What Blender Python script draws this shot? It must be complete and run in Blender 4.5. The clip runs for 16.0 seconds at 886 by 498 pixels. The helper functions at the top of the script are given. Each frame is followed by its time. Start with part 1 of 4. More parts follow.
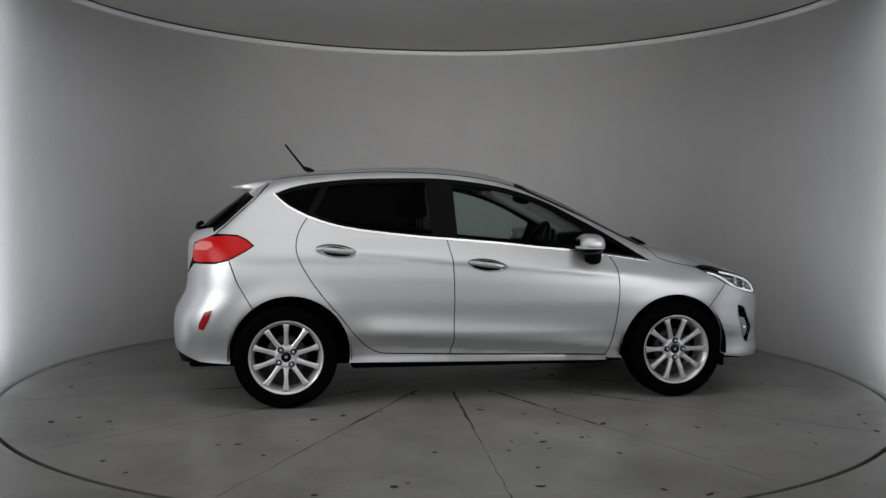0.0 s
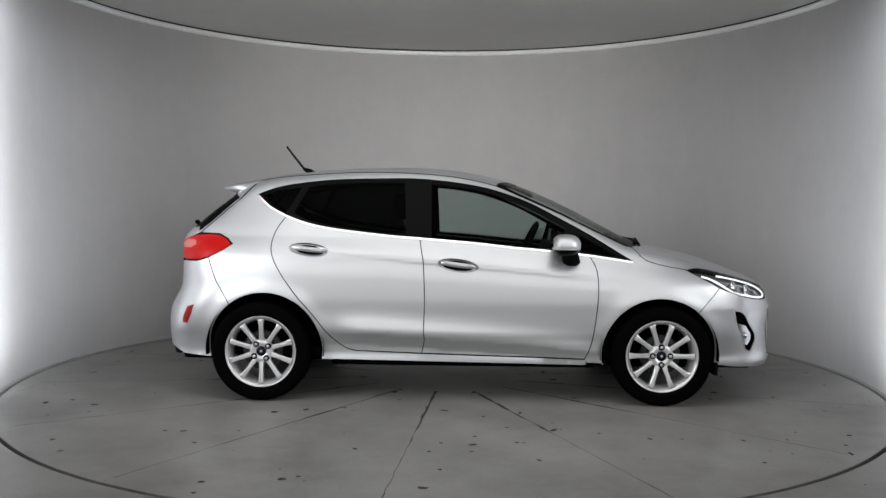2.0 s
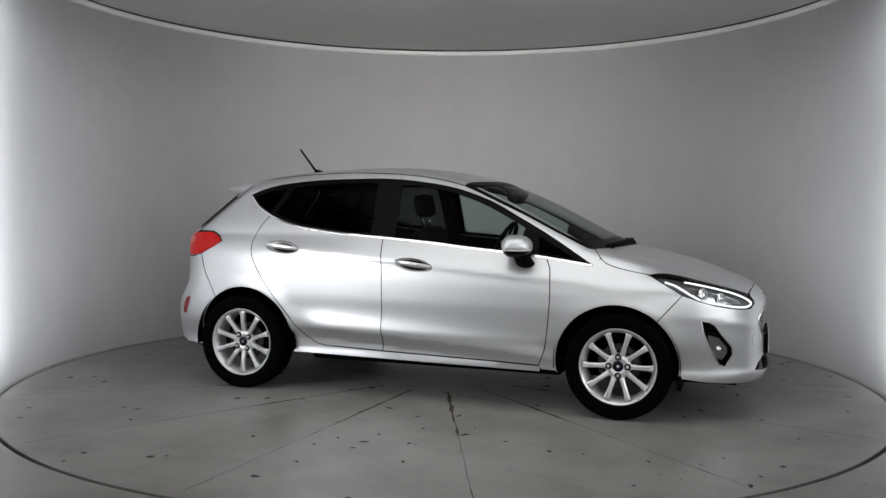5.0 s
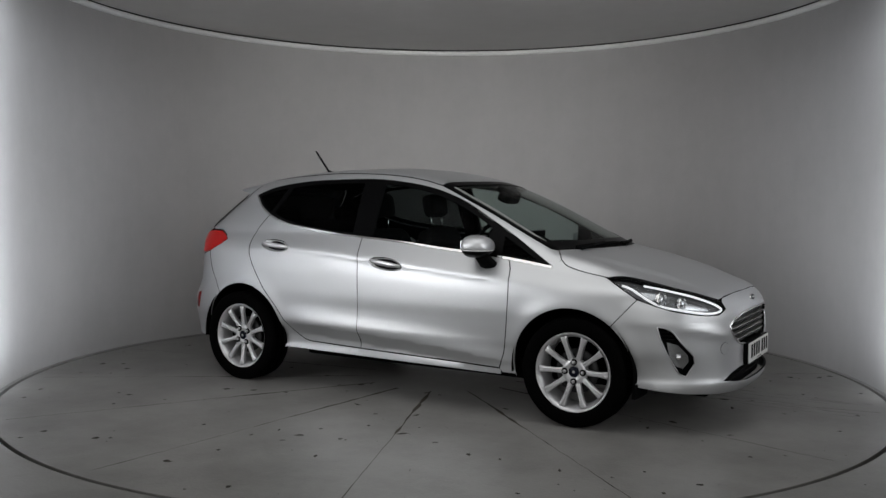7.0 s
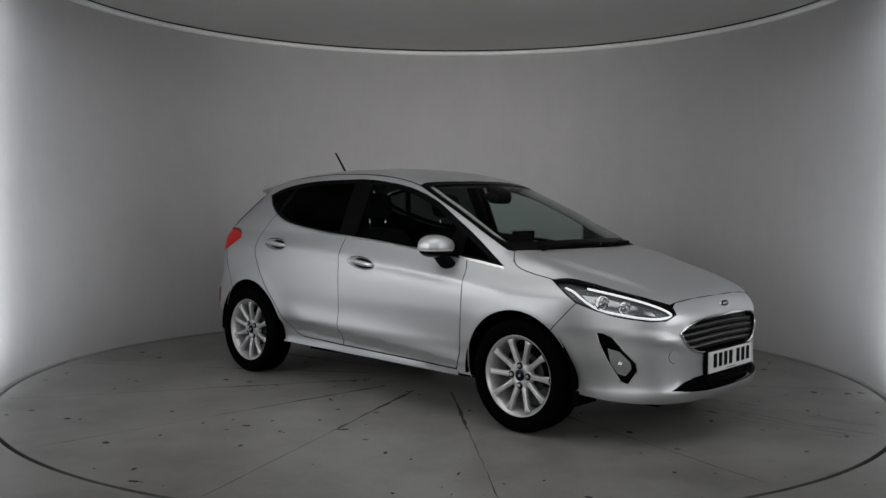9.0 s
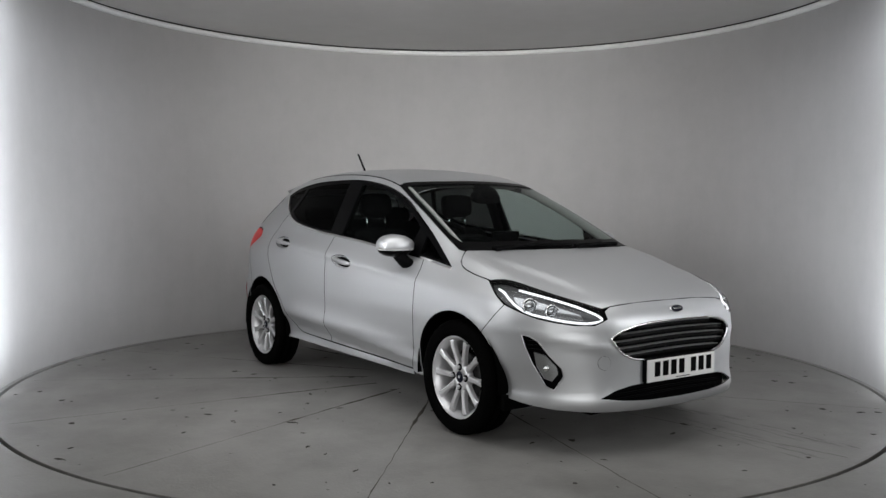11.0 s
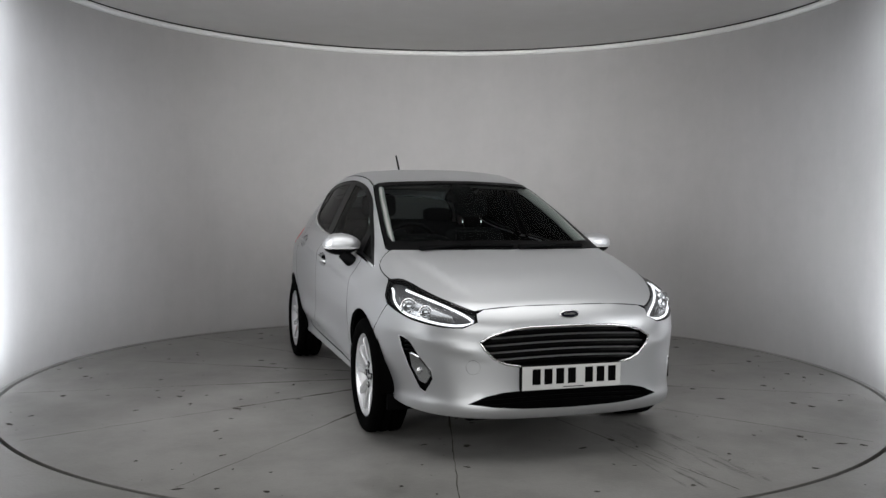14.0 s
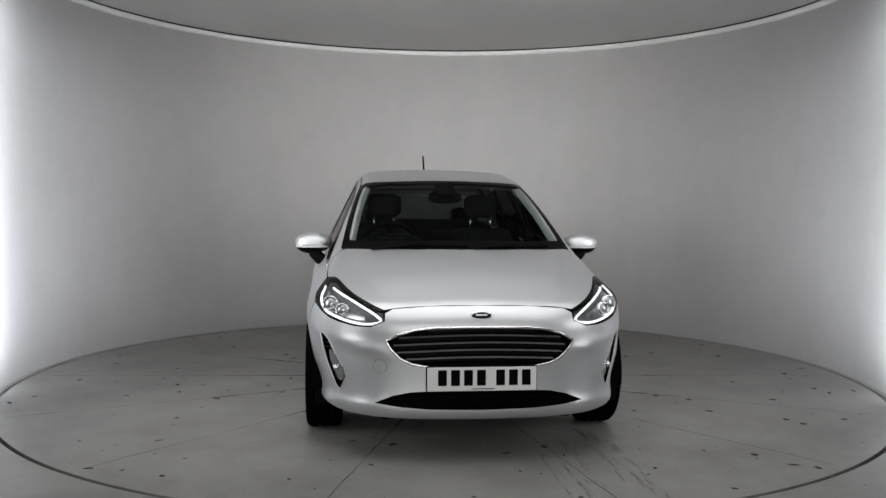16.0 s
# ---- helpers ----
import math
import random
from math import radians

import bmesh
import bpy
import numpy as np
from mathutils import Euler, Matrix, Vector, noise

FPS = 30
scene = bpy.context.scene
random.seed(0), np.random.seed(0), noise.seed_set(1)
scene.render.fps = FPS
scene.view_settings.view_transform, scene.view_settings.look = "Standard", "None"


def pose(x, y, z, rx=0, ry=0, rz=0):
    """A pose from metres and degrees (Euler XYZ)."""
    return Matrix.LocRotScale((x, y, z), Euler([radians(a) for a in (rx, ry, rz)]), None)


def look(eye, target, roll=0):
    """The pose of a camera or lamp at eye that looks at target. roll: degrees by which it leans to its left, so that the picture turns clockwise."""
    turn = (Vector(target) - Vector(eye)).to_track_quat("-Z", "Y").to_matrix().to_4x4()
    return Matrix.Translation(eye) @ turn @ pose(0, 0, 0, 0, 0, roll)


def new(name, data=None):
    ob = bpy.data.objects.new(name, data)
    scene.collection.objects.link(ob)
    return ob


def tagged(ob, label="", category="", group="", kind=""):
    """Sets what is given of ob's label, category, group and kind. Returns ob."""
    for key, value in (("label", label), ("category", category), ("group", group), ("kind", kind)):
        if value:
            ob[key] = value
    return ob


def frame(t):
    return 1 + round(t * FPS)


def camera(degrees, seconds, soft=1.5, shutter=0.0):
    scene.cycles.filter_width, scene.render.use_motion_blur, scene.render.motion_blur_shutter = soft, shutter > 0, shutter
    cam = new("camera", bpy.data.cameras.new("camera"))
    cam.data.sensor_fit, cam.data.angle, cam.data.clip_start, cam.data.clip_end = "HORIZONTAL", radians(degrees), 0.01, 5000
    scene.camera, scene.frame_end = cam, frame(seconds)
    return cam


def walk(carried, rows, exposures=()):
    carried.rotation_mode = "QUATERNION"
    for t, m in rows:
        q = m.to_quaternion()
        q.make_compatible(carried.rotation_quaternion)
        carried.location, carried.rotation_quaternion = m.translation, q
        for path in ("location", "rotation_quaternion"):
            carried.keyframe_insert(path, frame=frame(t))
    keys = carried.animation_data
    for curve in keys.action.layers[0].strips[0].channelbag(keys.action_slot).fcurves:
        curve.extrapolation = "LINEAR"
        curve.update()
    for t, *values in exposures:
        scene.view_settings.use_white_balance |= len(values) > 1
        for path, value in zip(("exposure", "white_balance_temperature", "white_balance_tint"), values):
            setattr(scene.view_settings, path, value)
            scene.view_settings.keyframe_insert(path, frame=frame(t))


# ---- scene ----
EXPOSURES = [(0, -1.08), (0.5, -0.86), (1, -0.71), (2, -0.49), (3, -0.43), (4.2, -0.33), (5.2, -0.65), (6.3, -0.93), (7.5, -1.07), (9.2, -1.1), (10.2, -0.72), (11.3, -0.34), (12.5, -0.29), (16, -0.27)]
from mathutils.geometry import delaunay_2d_cdt

# ---- camera: it stands still before the open side of the booth ----
cam = camera(53.38, 16.0)
EYE = pose(-0.014, -6.333, 1.234, 90 - 2.862, -0.441, 0.022)
walk(cam, [(0, EYE), (16, EYE)], exposures=EXPOSURES)

# turntable: steady turn, degrees at t seconds
CAR_X, CAR_Y = 0.124, -0.065


def turn(t):
    return 9.902 - 5.849 * t


# ---- light ----
world = bpy.data.worlds.new("world")
scene.world = world
world.use_nodes = True
world.node_tree.nodes["Background"].inputs[0].default_value = (0.5, 0.52, 0.55, 1)
world.node_tree.nodes["Background"].inputs[1].default_value = 0.02


def area(name, eye, target, sx, sy, watts, colour=(1, 1, 1), spread=180):
    data = bpy.data.lights.new(name, "AREA")
    data.shape, data.size, data.size_y, data.energy, data.color = "RECTANGLE", sx, sy, watts, colour
    data.spread = radians(spread)
    ob = new(name, data)
    ob.matrix_world = look(eye, target)
    return ob


for side, watts in ((-1, 40), (1, 30)):
    # upright strip lights beside the opening, turned to the wall, and tall light panels before it
    area("strip_light", (side * 2.70, -1.0, 1.46), (side * 2.96, -0.56, 1.46), 0.10, 2.7, watts, (0.88, 0.93, 1.0), spread=76)
    area("light_panel", (side * 2.6, -2.35, 1.52), (0, -0.3, 0.75), 1.5, 1.75, 16 if side < 0 else 10, (0.97, 0.98, 1.0), spread=70)
# a broad light box under the ceiling over the front of the turntable, an unseen narrow fill added to lift the upper
# wall, a panel behind the camera
area("overhead_softbox", (0, -2.2, 2.74), (0, -2.1, 0), 3.8, 2.2, 52, spread=165)
area("upper_wall_fill", (0, -2.5, 2.60), (0, 3.0, 2.62), 3.4, 0.3, 36, spread=66)
area("front_panel", (0, -7.4, 1.85), (0, 0, 1.2), 5.4, 1.9, 92, spread=150)

# ---- materials ----
def material(name, colour, rough=0.5, metal=0.0, **more):
    m = bpy.data.materials.new(name)
    m.use_nodes = True
    b = m.node_tree.nodes["Principled BSDF"]
    b.inputs["Base Color"].default_value = (*colour, 1)
    b.inputs["Roughness"].default_value = rough
    b.inputs["Metallic"].default_value = metal
    for key, value in more.items():
        b.inputs[key.replace("_", " ")].default_value = value
    return m


def node(m, kind, **values):
    n = m.node_tree.nodes.new(kind)
    for key, value in values.items():
        n.inputs[key.replace("_", " ")].default_value = value
    return n


def wire(m, a, out, b, into):
    m.node_tree.links.new(a.outputs[out], b.inputs[into])


def mottled(m, colours, scale=1.0, detail=8.0, bump=0.0, bump_scale=40.0, rough=None, stops=(0.35, 0.65)):
    """Colour that drifts between two tones at two scales, with fine relief."""
    b = m.node_tree.nodes["Principled BSDF"]
    co = node(m, "ShaderNodeTexCoord")
    n1 = node(m, "ShaderNodeTexNoise", Scale=scale, Detail=detail, Roughness=0.65)
    n2 = node(m, "ShaderNodeTexNoise", Scale=scale * 9, Detail=6.0, Roughness=0.7)
    mix = node(m, "ShaderNodeMath")
    mix.operation = "MULTIPLY_ADD"
    mix.inputs[1].default_value = 0.35
    ramp = node(m, "ShaderNodeValToRGB")
    ramp.color_ramp.elements[0].position, ramp.color_ramp.elements[1].position = stops
    ramp.color_ramp.elements[0].color = (*colours[0], 1)
    ramp.color_ramp.elements[1].color = (*colours[1], 1)
    scaled = node(m, "ShaderNodeMath")
    scaled.operation = "MULTIPLY"
    scaled.inputs[1].default_value = 0.74
    wire(m, co, "Object", n1, "Vector")
    wire(m, co, "Object", n2, "Vector")
    wire(m, n1, "Fac", scaled, 0)
    wire(m, n2, "Fac", mix, 0)
    wire(m, scaled, 0, mix, 2)
    wire(m, mix, 0, ramp, "Fac")
    wire(m, ramp, "Color", b, "Base Color")
    if rough:
        mr = node(m, "ShaderNodeMapRange")
        mr.inputs["To Min"].default_value, mr.inputs["To Max"].default_value = rough
        wire(m, n2, "Fac", mr, "Value")
        wire(m, mr, "Result", b, "Roughness")
    if bump:
        n3 = node(m, "ShaderNodeTexNoise", Scale=bump_scale, Detail=5.0)
        bp = node(m, "ShaderNodeBump", Strength=bump, Distance=0.01)
        wire(m, co, "Object", n3, "Vector")
        wire(m, n3, "Fac", bp, "Height")
        wire(m, bp, "Normal", b, "Normal")
    return m


PAINT = material("silver_paint", (0.55, 0.56, 0.57), 0.45, 0.85, Coat_Weight=0.3, Coat_Roughness=0.15)
_n = node(PAINT, "ShaderNodeTexNoise", Scale=900.0, Detail=2.0)
_c = node(PAINT, "ShaderNodeTexCoord")
_m = node(PAINT, "ShaderNodeMapRange")
_m.inputs["To Min"].default_value, _m.inputs["To Max"].default_value = 0.40, 0.50
wire(PAINT, _c, "Object", _n, "Vector")
wire(PAINT, _n, "Fac", _m, "Value")
wire(PAINT, _m, "Result", PAINT.node_tree.nodes["Principled BSDF"], "Roughness")
# also on panel edges and backing sheets, as the shade in gaps
DARK = material("black_plastic_and_gap_shade", (0.0022, 0.0022, 0.0024), 0.6, Specular_IOR_Level=0.03)
GLOSS = material("gloss_black", (0.002, 0.002, 0.0022), 0.3, Specular_IOR_Level=0.04)
RUBBER = material("tyre_rubber", (0.0016, 0.0016, 0.0016), 0.85, Specular_IOR_Level=0.015)
ALLOY = material("alloy", (0.62, 0.62, 0.63), 0.33, 0.6)
CHROME = material("chrome", (0.8, 0.8, 0.8), 0.1, 1.0)
WALL = mottled(material("painted_wall", (0.7, 0.7, 0.7), 0.55), ((0.405, 0.396, 0.392), (0.45, 0.442, 0.438)), 0.8, 6, 0.05, 30)
CONCRETE = mottled(material("sealed_concrete", (0.3, 0.3, 0.3), 0.4), ((0.112, 0.109, 0.101), (0.236, 0.232, 0.221)), 1.3, 14, 0.14, 60, (0.26, 0.50), (0.33, 0.62))
CEIL = mottled(material("ceiling_paint", (0.6, 0.6, 0.6), 0.8), ((0.55, 0.54, 0.53), (0.61, 0.60, 0.59)), 0.5, 6)


def streaked(m, amount, scale):
    """Faint upright streaks and scuffs over a wall's own colour."""
    b = m.node_tree.nodes["Principled BSDF"]
    source = b.inputs["Base Color"].links[0].from_socket
    co = node(m, "ShaderNodeTexCoord")
    mp = node(m, "ShaderNodeMapping")
    mp.inputs["Scale"].default_value = (scale, scale, scale * 0.12)
    n = node(m, "ShaderNodeTexNoise", Scale=1.0, Detail=7.0, Roughness=0.7)
    mr = node(m, "ShaderNodeMapRange")
    mr.inputs["From Min"].default_value, mr.inputs["From Max"].default_value = 0.3, 0.7
    mr.inputs["To Min"].default_value, mr.inputs["To Max"].default_value = 1 - amount, 1.0
    mul = node(m, "ShaderNodeMix")
    mul.data_type, mul.blend_type = "RGBA", "MULTIPLY"
    mul.inputs[0].default_value = 1.0
    wire(m, co, "Object", mp, "Vector")
    wire(m, mp, "Vector", n, "Vector")
    wire(m, n, "Fac", mr, "Value")
    m.node_tree.links.new(source, mul.inputs[6])
    m.node_tree.links.new(mr.outputs["Result"], mul.inputs[7])
    m.node_tree.links.new(mul.outputs[2], b.inputs["Base Color"])


streaked(WALL, 0.05, 3.5)


# ---- mesh helpers ----
def mesh_of(name, verts, faces, mat, smooth=True):
    me = bpy.data.meshes.new(name)
    me.from_pydata([tuple(map(float, v)) for v in verts], [], [tuple(map(int, q)) for q in faces])
    me.validate()
    me.materials.append(mat)
    if smooth:
        me.shade_smooth()
    return me


def part(name, me, parent=None, label=""):
    """Links a mesh as one object under a thing or a part."""
    if isinstance(me, tuple):
        bm, mat = me
        data = bpy.data.meshes.new(name)
        bm.to_mesh(data)
        bm.free()
        data.materials.append(mat)
        me = data
    ob = new(name, me)
    ob.parent = parent
    if label:
        tagged(ob, label)
    return ob


def lathe(profile, n=48, a0=0.0, a1=360.0):
    """Vertices and faces of a profile of (radius, height) turned about z."""
    full = abs(a1 - a0) >= 359.9
    cols = n if full else n + 1
    verts, faces = [], []
    for i in range(cols):
        a = radians(a0 + (a1 - a0) * i / n)
        verts += [(r * math.cos(a), r * math.sin(a), z) for r, z in profile]
    m = len(profile)
    for i in range(n):
        j = (i + 1) % cols
        faces += [(i * m + k, j * m + k, j * m + k + 1, i * m + k + 1) for k in range(m - 1)]
    return verts, faces


# ---- the booth: a round white wall, open before the camera, and a turntable ----
R_TABLE, R_WALL, H_WALL = 2.923, 2.985, 2.811
WALL_Y = 0.04


def shifted(v):
    return [(x, y + WALL_Y, z) for x, y, z in v]


GAP = 60  # half the opening, in degrees about the -y axis
v, f = lathe([(R_WALL, 0), (R_WALL, H_WALL), (R_WALL + 0.12, H_WALL), (R_WALL + 0.12, 0), (R_WALL, 0)], 160, -90 + GAP, 270 - GAP)
tagged(new("wall_curved", mesh_of("wall_curved", shifted(v), f, WALL)), "round smooth white painted booth wall", "wall", kind="structure")
# light trim along the wall's head, in lengths that butt at hairline joints
TRIM = mottled(material("trim_paint", (0.8, 0.8, 0.79), 0.4), ((0.56, 0.56, 0.55), (0.64, 0.64, 0.63)), 3, 4)
JOINTS = (-90 + GAP, 71.4, 166.6, 270 - GAP)
for a in range(3):
    v, f = lathe([(R_WALL - 0.001, H_WALL - 0.012), (R_WALL - 0.028, H_WALL - 0.010), (R_WALL - 0.030, H_WALL + 0.030), (R_WALL - 0.001, H_WALL + 0.032)], 90, JOINTS[a], JOINTS[a + 1] - 0.06)
    tagged(new(f"trim_{a + 1}", mesh_of("trim", shifted(v), f, TRIM)), "pale curved trim along the top of the wall", "trim", kind="structure")
# dark shadow gap over the trim, then the ceiling
v, f = lathe([(R_WALL - 0.012, H_WALL + 0.030), (R_WALL - 0.012, H_WALL + 0.046)], 120)
tagged(new("trim_gap", mesh_of("trim_gap", shifted(v), f, DARK)), "dark joint between trim and ceiling", "trim", kind="structure")
Z_CEIL = H_WALL + 0.046


def slab(name, x0, x1, y0, y1, z0, z1, mat, label, category):
    bm = bmesh.new()
    bmesh.ops.create_cube(bm, size=1, matrix=Matrix.LocRotScale(((x0 + x1) / 2, (y0 + y1) / 2, (z0 + z1) / 2), None, (x1 - x0, y1 - y0, z1 - z0)))
    return tagged(part(name, (bm, mat)), label, category, kind="structure")


# unseen hall walls are added, dark to hold down bounce and window reflections
HALL = mottled(material("hall_bounce_dark", (0.06, 0.06, 0.06), 0.8), ((0.05, 0.05, 0.05), (0.07, 0.07, 0.07)), 2, 4)
slab("ceiling", -5, 5, -9.5, 3.5, Z_CEIL, Z_CEIL + 0.1, CEIL, "plain pale ceiling over the booth", "ceiling")
slab("wall_left", -5.1, -5, -9.5, 3.5, 0, Z_CEIL, HALL, "unseen dark wall added round the booth", "wall")
slab("wall_right", 5, 5.1, -9.5, 3.5, 0, Z_CEIL, HALL, "unseen dark wall added round the booth", "wall")
slab("wall_front", -5.1, 5.1, -9.6, -9.5, 0, Z_CEIL, HALL, "unseen dark wall added behind the camera", "wall")
slab("wall_back", -5.1, 5.1, 3.5, 3.6, 0, Z_CEIL, HALL, "unseen dark wall added round the booth", "wall")

# the floor round the turntable, with a narrow groove between
v, f = [], []
N = 180
for i in range(N):
    a = 2 * math.pi * i / N
    c, s = math.cos(a), math.sin(a)
    k = min(5.2 / max(abs(c), 1e-6), (9.6 if s < 0 else 3.6) / max(abs(s), 1e-6))
    v += [((R_TABLE + 0.026) * c, (R_TABLE + 0.026) * s, -0.03), ((R_TABLE + 0.026) * c, (R_TABLE + 0.026) * s, 0), (k * c, k * s, 0)]
for i in range(N):
    j = (i + 1) % N
    f += [(3 * i, 3 * j, 3 * j + 1, 3 * i + 1), (3 * i + 1, 3 * j + 1, 3 * j + 2, 3 * i + 2)]
tagged(new("floor", mesh_of("floor", v, f, CONCRETE, False)), "worn grey sealed concrete floor round the turntable", "floor", kind="structure")
v, f = lathe([(R_TABLE - 0.05, -0.028), (R_TABLE + 0.05, -0.029)], 90)
tagged(new("groove_bed", mesh_of("groove_bed", v, f, DARK)), "dark gap round the turntable", "floor", kind="structure")
v, f = lathe([(R_TABLE, -0.026), (R_TABLE, -0.002), (R_TABLE - 0.002, 0)], 180)
v.append((0, 0, 0))
f += [(3 * i + 2, 3 * ((i + 1) % 180) + 2, len(v) - 1) for i in range(180)]
turntable = tagged(new("turntable", mesh_of("turntable", v, f, CONCRETE, False)), "round grey concrete turntable with cracks and tyre marks", "turntable", kind="structure")

# radial joints in the turntable's concrete, cut as narrow dark seams, some of them broken
SEAM = mottled(material("joint_filler", (0.06, 0.055, 0.045), 0.8), ((0.012, 0.011, 0.009), (0.055, 0.047, 0.034)), 14, 5)
rng = random.Random(4)
for k in range(14):
    a = radians(-42.4 + 360 / 14 * k)
    pts, r = [], 0.55
    while r < 2.86:
        pts.append((r, rng.uniform(-0.004, 0.004), rng.choice((0.003, 0.004, 0.0045, 0.006, 0.007)) * (1.9 if r < 1.6 and rng.random() < 0.5 else 1.15)))
        r += rng.uniform(0.05, 0.12)
    pts = [(r, o, w if r < rng.uniform(1.2, 1.9) else w * rng.uniform(0.25, 0.45)) for r, o, w in pts]
    verts, faces = [], []
    for r, o, w in pts:
        for q in (o - w, o + w):
            verts.append((r * math.cos(a) - q * math.sin(a), r * math.sin(a) + q * math.cos(a), 0.0009))
    faces = [(2 * i, 2 * i + 2, 2 * i + 3, 2 * i + 1) for i in range(len(pts) - 1)]
    part("joint", mesh_of("joint", verts, faces, SEAM, False), turntable)
# crumbs of dirt and chips on the turntable and on the floor round it
DIRT = mottled(material("dirt", (0.03, 0.028, 0.025), 0.9), ((0.012, 0.011, 0.01), (0.06, 0.055, 0.045)), 30, 3)


def crumbs(count, r0, r1, seed, biggest):
    g = random.Random(seed)
    verts, faces = [], []
    for _ in range(count):
        r, a = math.sqrt(g.uniform(r0 * r0, r1 * r1)), g.uniform(0, 2 * math.pi)
        s = biggest * g.random() ** 3 + 0.003
        t, k = g.uniform(0, 6.28), g.uniform(0.3, 0.9)
        n = g.randint(5, 7)
        b = len(verts)
        cx_, cy_ = r * math.cos(a), r * math.sin(a)
        for i in range(n):
            q = 2 * math.pi * i / n
            e = s * g.uniform(0.6, 1.2)
            u, w = e * math.cos(q), e * k * math.sin(q)
            verts.append((cx_ + u * math.cos(t) - w * math.sin(t), cy_ + u * math.sin(t) + w * math.cos(t), 0.0011))
        verts.append((cx_, cy_, 0.0011 + s * 0.12))
        faces += [(b + i, b + (i + 1) % n, b + n) for i in range(n)]
    return mesh_of("crumbs", verts, faces, DIRT, False)


tagged(part("dirt_flecks", crumbs(430, 0.5, 2.86, 7, 0.032), turntable), "dark chips and dirt on the concrete", kind="stuff")
tagged(new("floor_dirt", crumbs(120, 2.99, 4.2, 9, 0.024)), "dark chips and dirt on the floor", "dirt", kind="stuff")
# rubber marks where cars drive on and off
RUBBED = mottled(material("rubbed_concrete", (0.06, 0.06, 0.058), 0.5), ((0.06, 0.059, 0.056), (0.15, 0.147, 0.14)), 14, 5)
g = random.Random(21)
for x0, y0, k in ((1.53, 0.55, 0.167), (1.60, 0.605, 0.16), (1.77, 0.25, 0.15), (1.70, 0.33, 0.19), (1.76, 0.66, 0.05), (1.55, 0.42, 0.17)):
    for _ in range(16):
        x, w = x0 + g.random() ** 1.3 * 1.0, g.uniform(0.0015, 0.005)
        l, y, a = g.uniform(0.03, 0.22), y0 + k * (x - x0) + g.gauss(0, 0.010), math.atan(k) + radians(g.gauss(0, 2))
        if math.hypot(x + l, y) > 2.85:
            continue
        verts, n = [], 6
        for i in range(n + 1):
            u, k = l * i / n, w * math.sin(math.pi * (i + 0.35) / (n + 0.7)) * g.uniform(0.5, 1.1)
            for q in (-k, k):
                verts.append((x + u * math.cos(a) - q * math.sin(a), y + u * math.sin(a) + q * math.cos(a), 0.0008))
        part("tyre_mark", mesh_of("tyre_mark", verts, [(2 * i, 2 * i + 2, 2 * i + 3, 2 * i + 1) for i in range(n)], RUBBED, False), turntable)
# ---- the car's form: x to the nose, y to its left, z up, from the middle of the wheelbase ----
def curve(pairs):
    """A smooth curve through the pairs, flat beyond its ends (monotone cubic)."""
    xs, ys = (np.array(q, float) for q in zip(*sorted(pairs)))
    d = np.diff(ys) / np.diff(xs)
    m = np.zeros(len(xs))
    for i in range(1, len(xs) - 1):
        if d[i - 1] * d[i] > 0:
            h0, h1 = xs[i] - xs[i - 1], xs[i + 1] - xs[i]
            w1, w2 = 2 * h1 + h0, h1 + 2 * h0
            m[i] = (w1 + w2) / (w1 / d[i - 1] + w2 / d[i])
    m[0], m[-1] = d[0], d[-1]

    def at(x):
        x = np.clip(np.asarray(x, float), xs[0], xs[-1])
        i = np.clip(np.searchsorted(xs, x) - 1, 0, len(xs) - 2)
        h = xs[i + 1] - xs[i]
        t = (x - xs[i]) / h
        return ys[i] * (1 + 2 * t) * (1 - t) ** 2 + m[i] * h * t * (1 - t) ** 2 + ys[i + 1] * t * t * (3 - 2 * t) + m[i + 1] * h * t * t * (t - 1)
    return at


def step(a, b, x):
    t = np.clip((x - a) / (b - a), 0, 1)
    return t * t * (3 - 2 * t)


ROOF = curve([(-2.1, 1.23), (-1.75, 1.334), (-1.5, 1.382), (-1.344, 1.410), (-1.145, 1.443), (-0.867, 1.473), (-0.549, 1.490), (-0.309, 1.491),
              (-0.068, 1.475), (0.133, 1.443), (0.334, 1.391), (0.537, 1.316), (0.74, 1.222), (0.945, 1.114), (1.109, 1.030), (1.22, 0.976), (1.31, 0.950),
              (1.478, 0.912), (1.685, 0.858), (1.85, 0.805), (1.95, 0.767), (2.03, 0.728), (2.15, 0.66)])
SWEEP = curve([(-0.6, 0.0), (0.1, 0.18), (0.5, 0.32), (1.2, 0.36), (1.5, 0.2), (1.9, 0.12)])
CROWN = curve([(-1.8, 0.11), (-0.3, 0.10), (0.35, 0.09), (0.9, 0.01), (1.2, -0.02), (1.5, 0.06), (2.0, 0.10)])
FLANK = curve([(0.10, 0.72), (0.17, 0.765), (0.22, 0.790), (0.255, 0.798), (0.30, 0.791), (0.34, 0.795), (0.39, 0.809), (0.45, 0.832), (0.55, 0.848),
               (0.65, 0.856), (0.75, 0.854), (0.83, 0.846), (0.88, 0.832), (0.93, 0.806), (0.97, 0.778), (1.0, 0.755), (1.05, 0.729), (1.2, 0.658), (1.3, 0.607), (1.4, 0.553), (1.55, 0.46)])
BELT = curve([(-1.6, 1.03), (-0.5, 1.03), (-0.26, 1.02), (0.08, 0.994), (0.33, 0.967), (0.613, 0.943), (0.756, 0.926), (1.078, 0.885), (1.4, 0.85), (2.0, 0.80)])
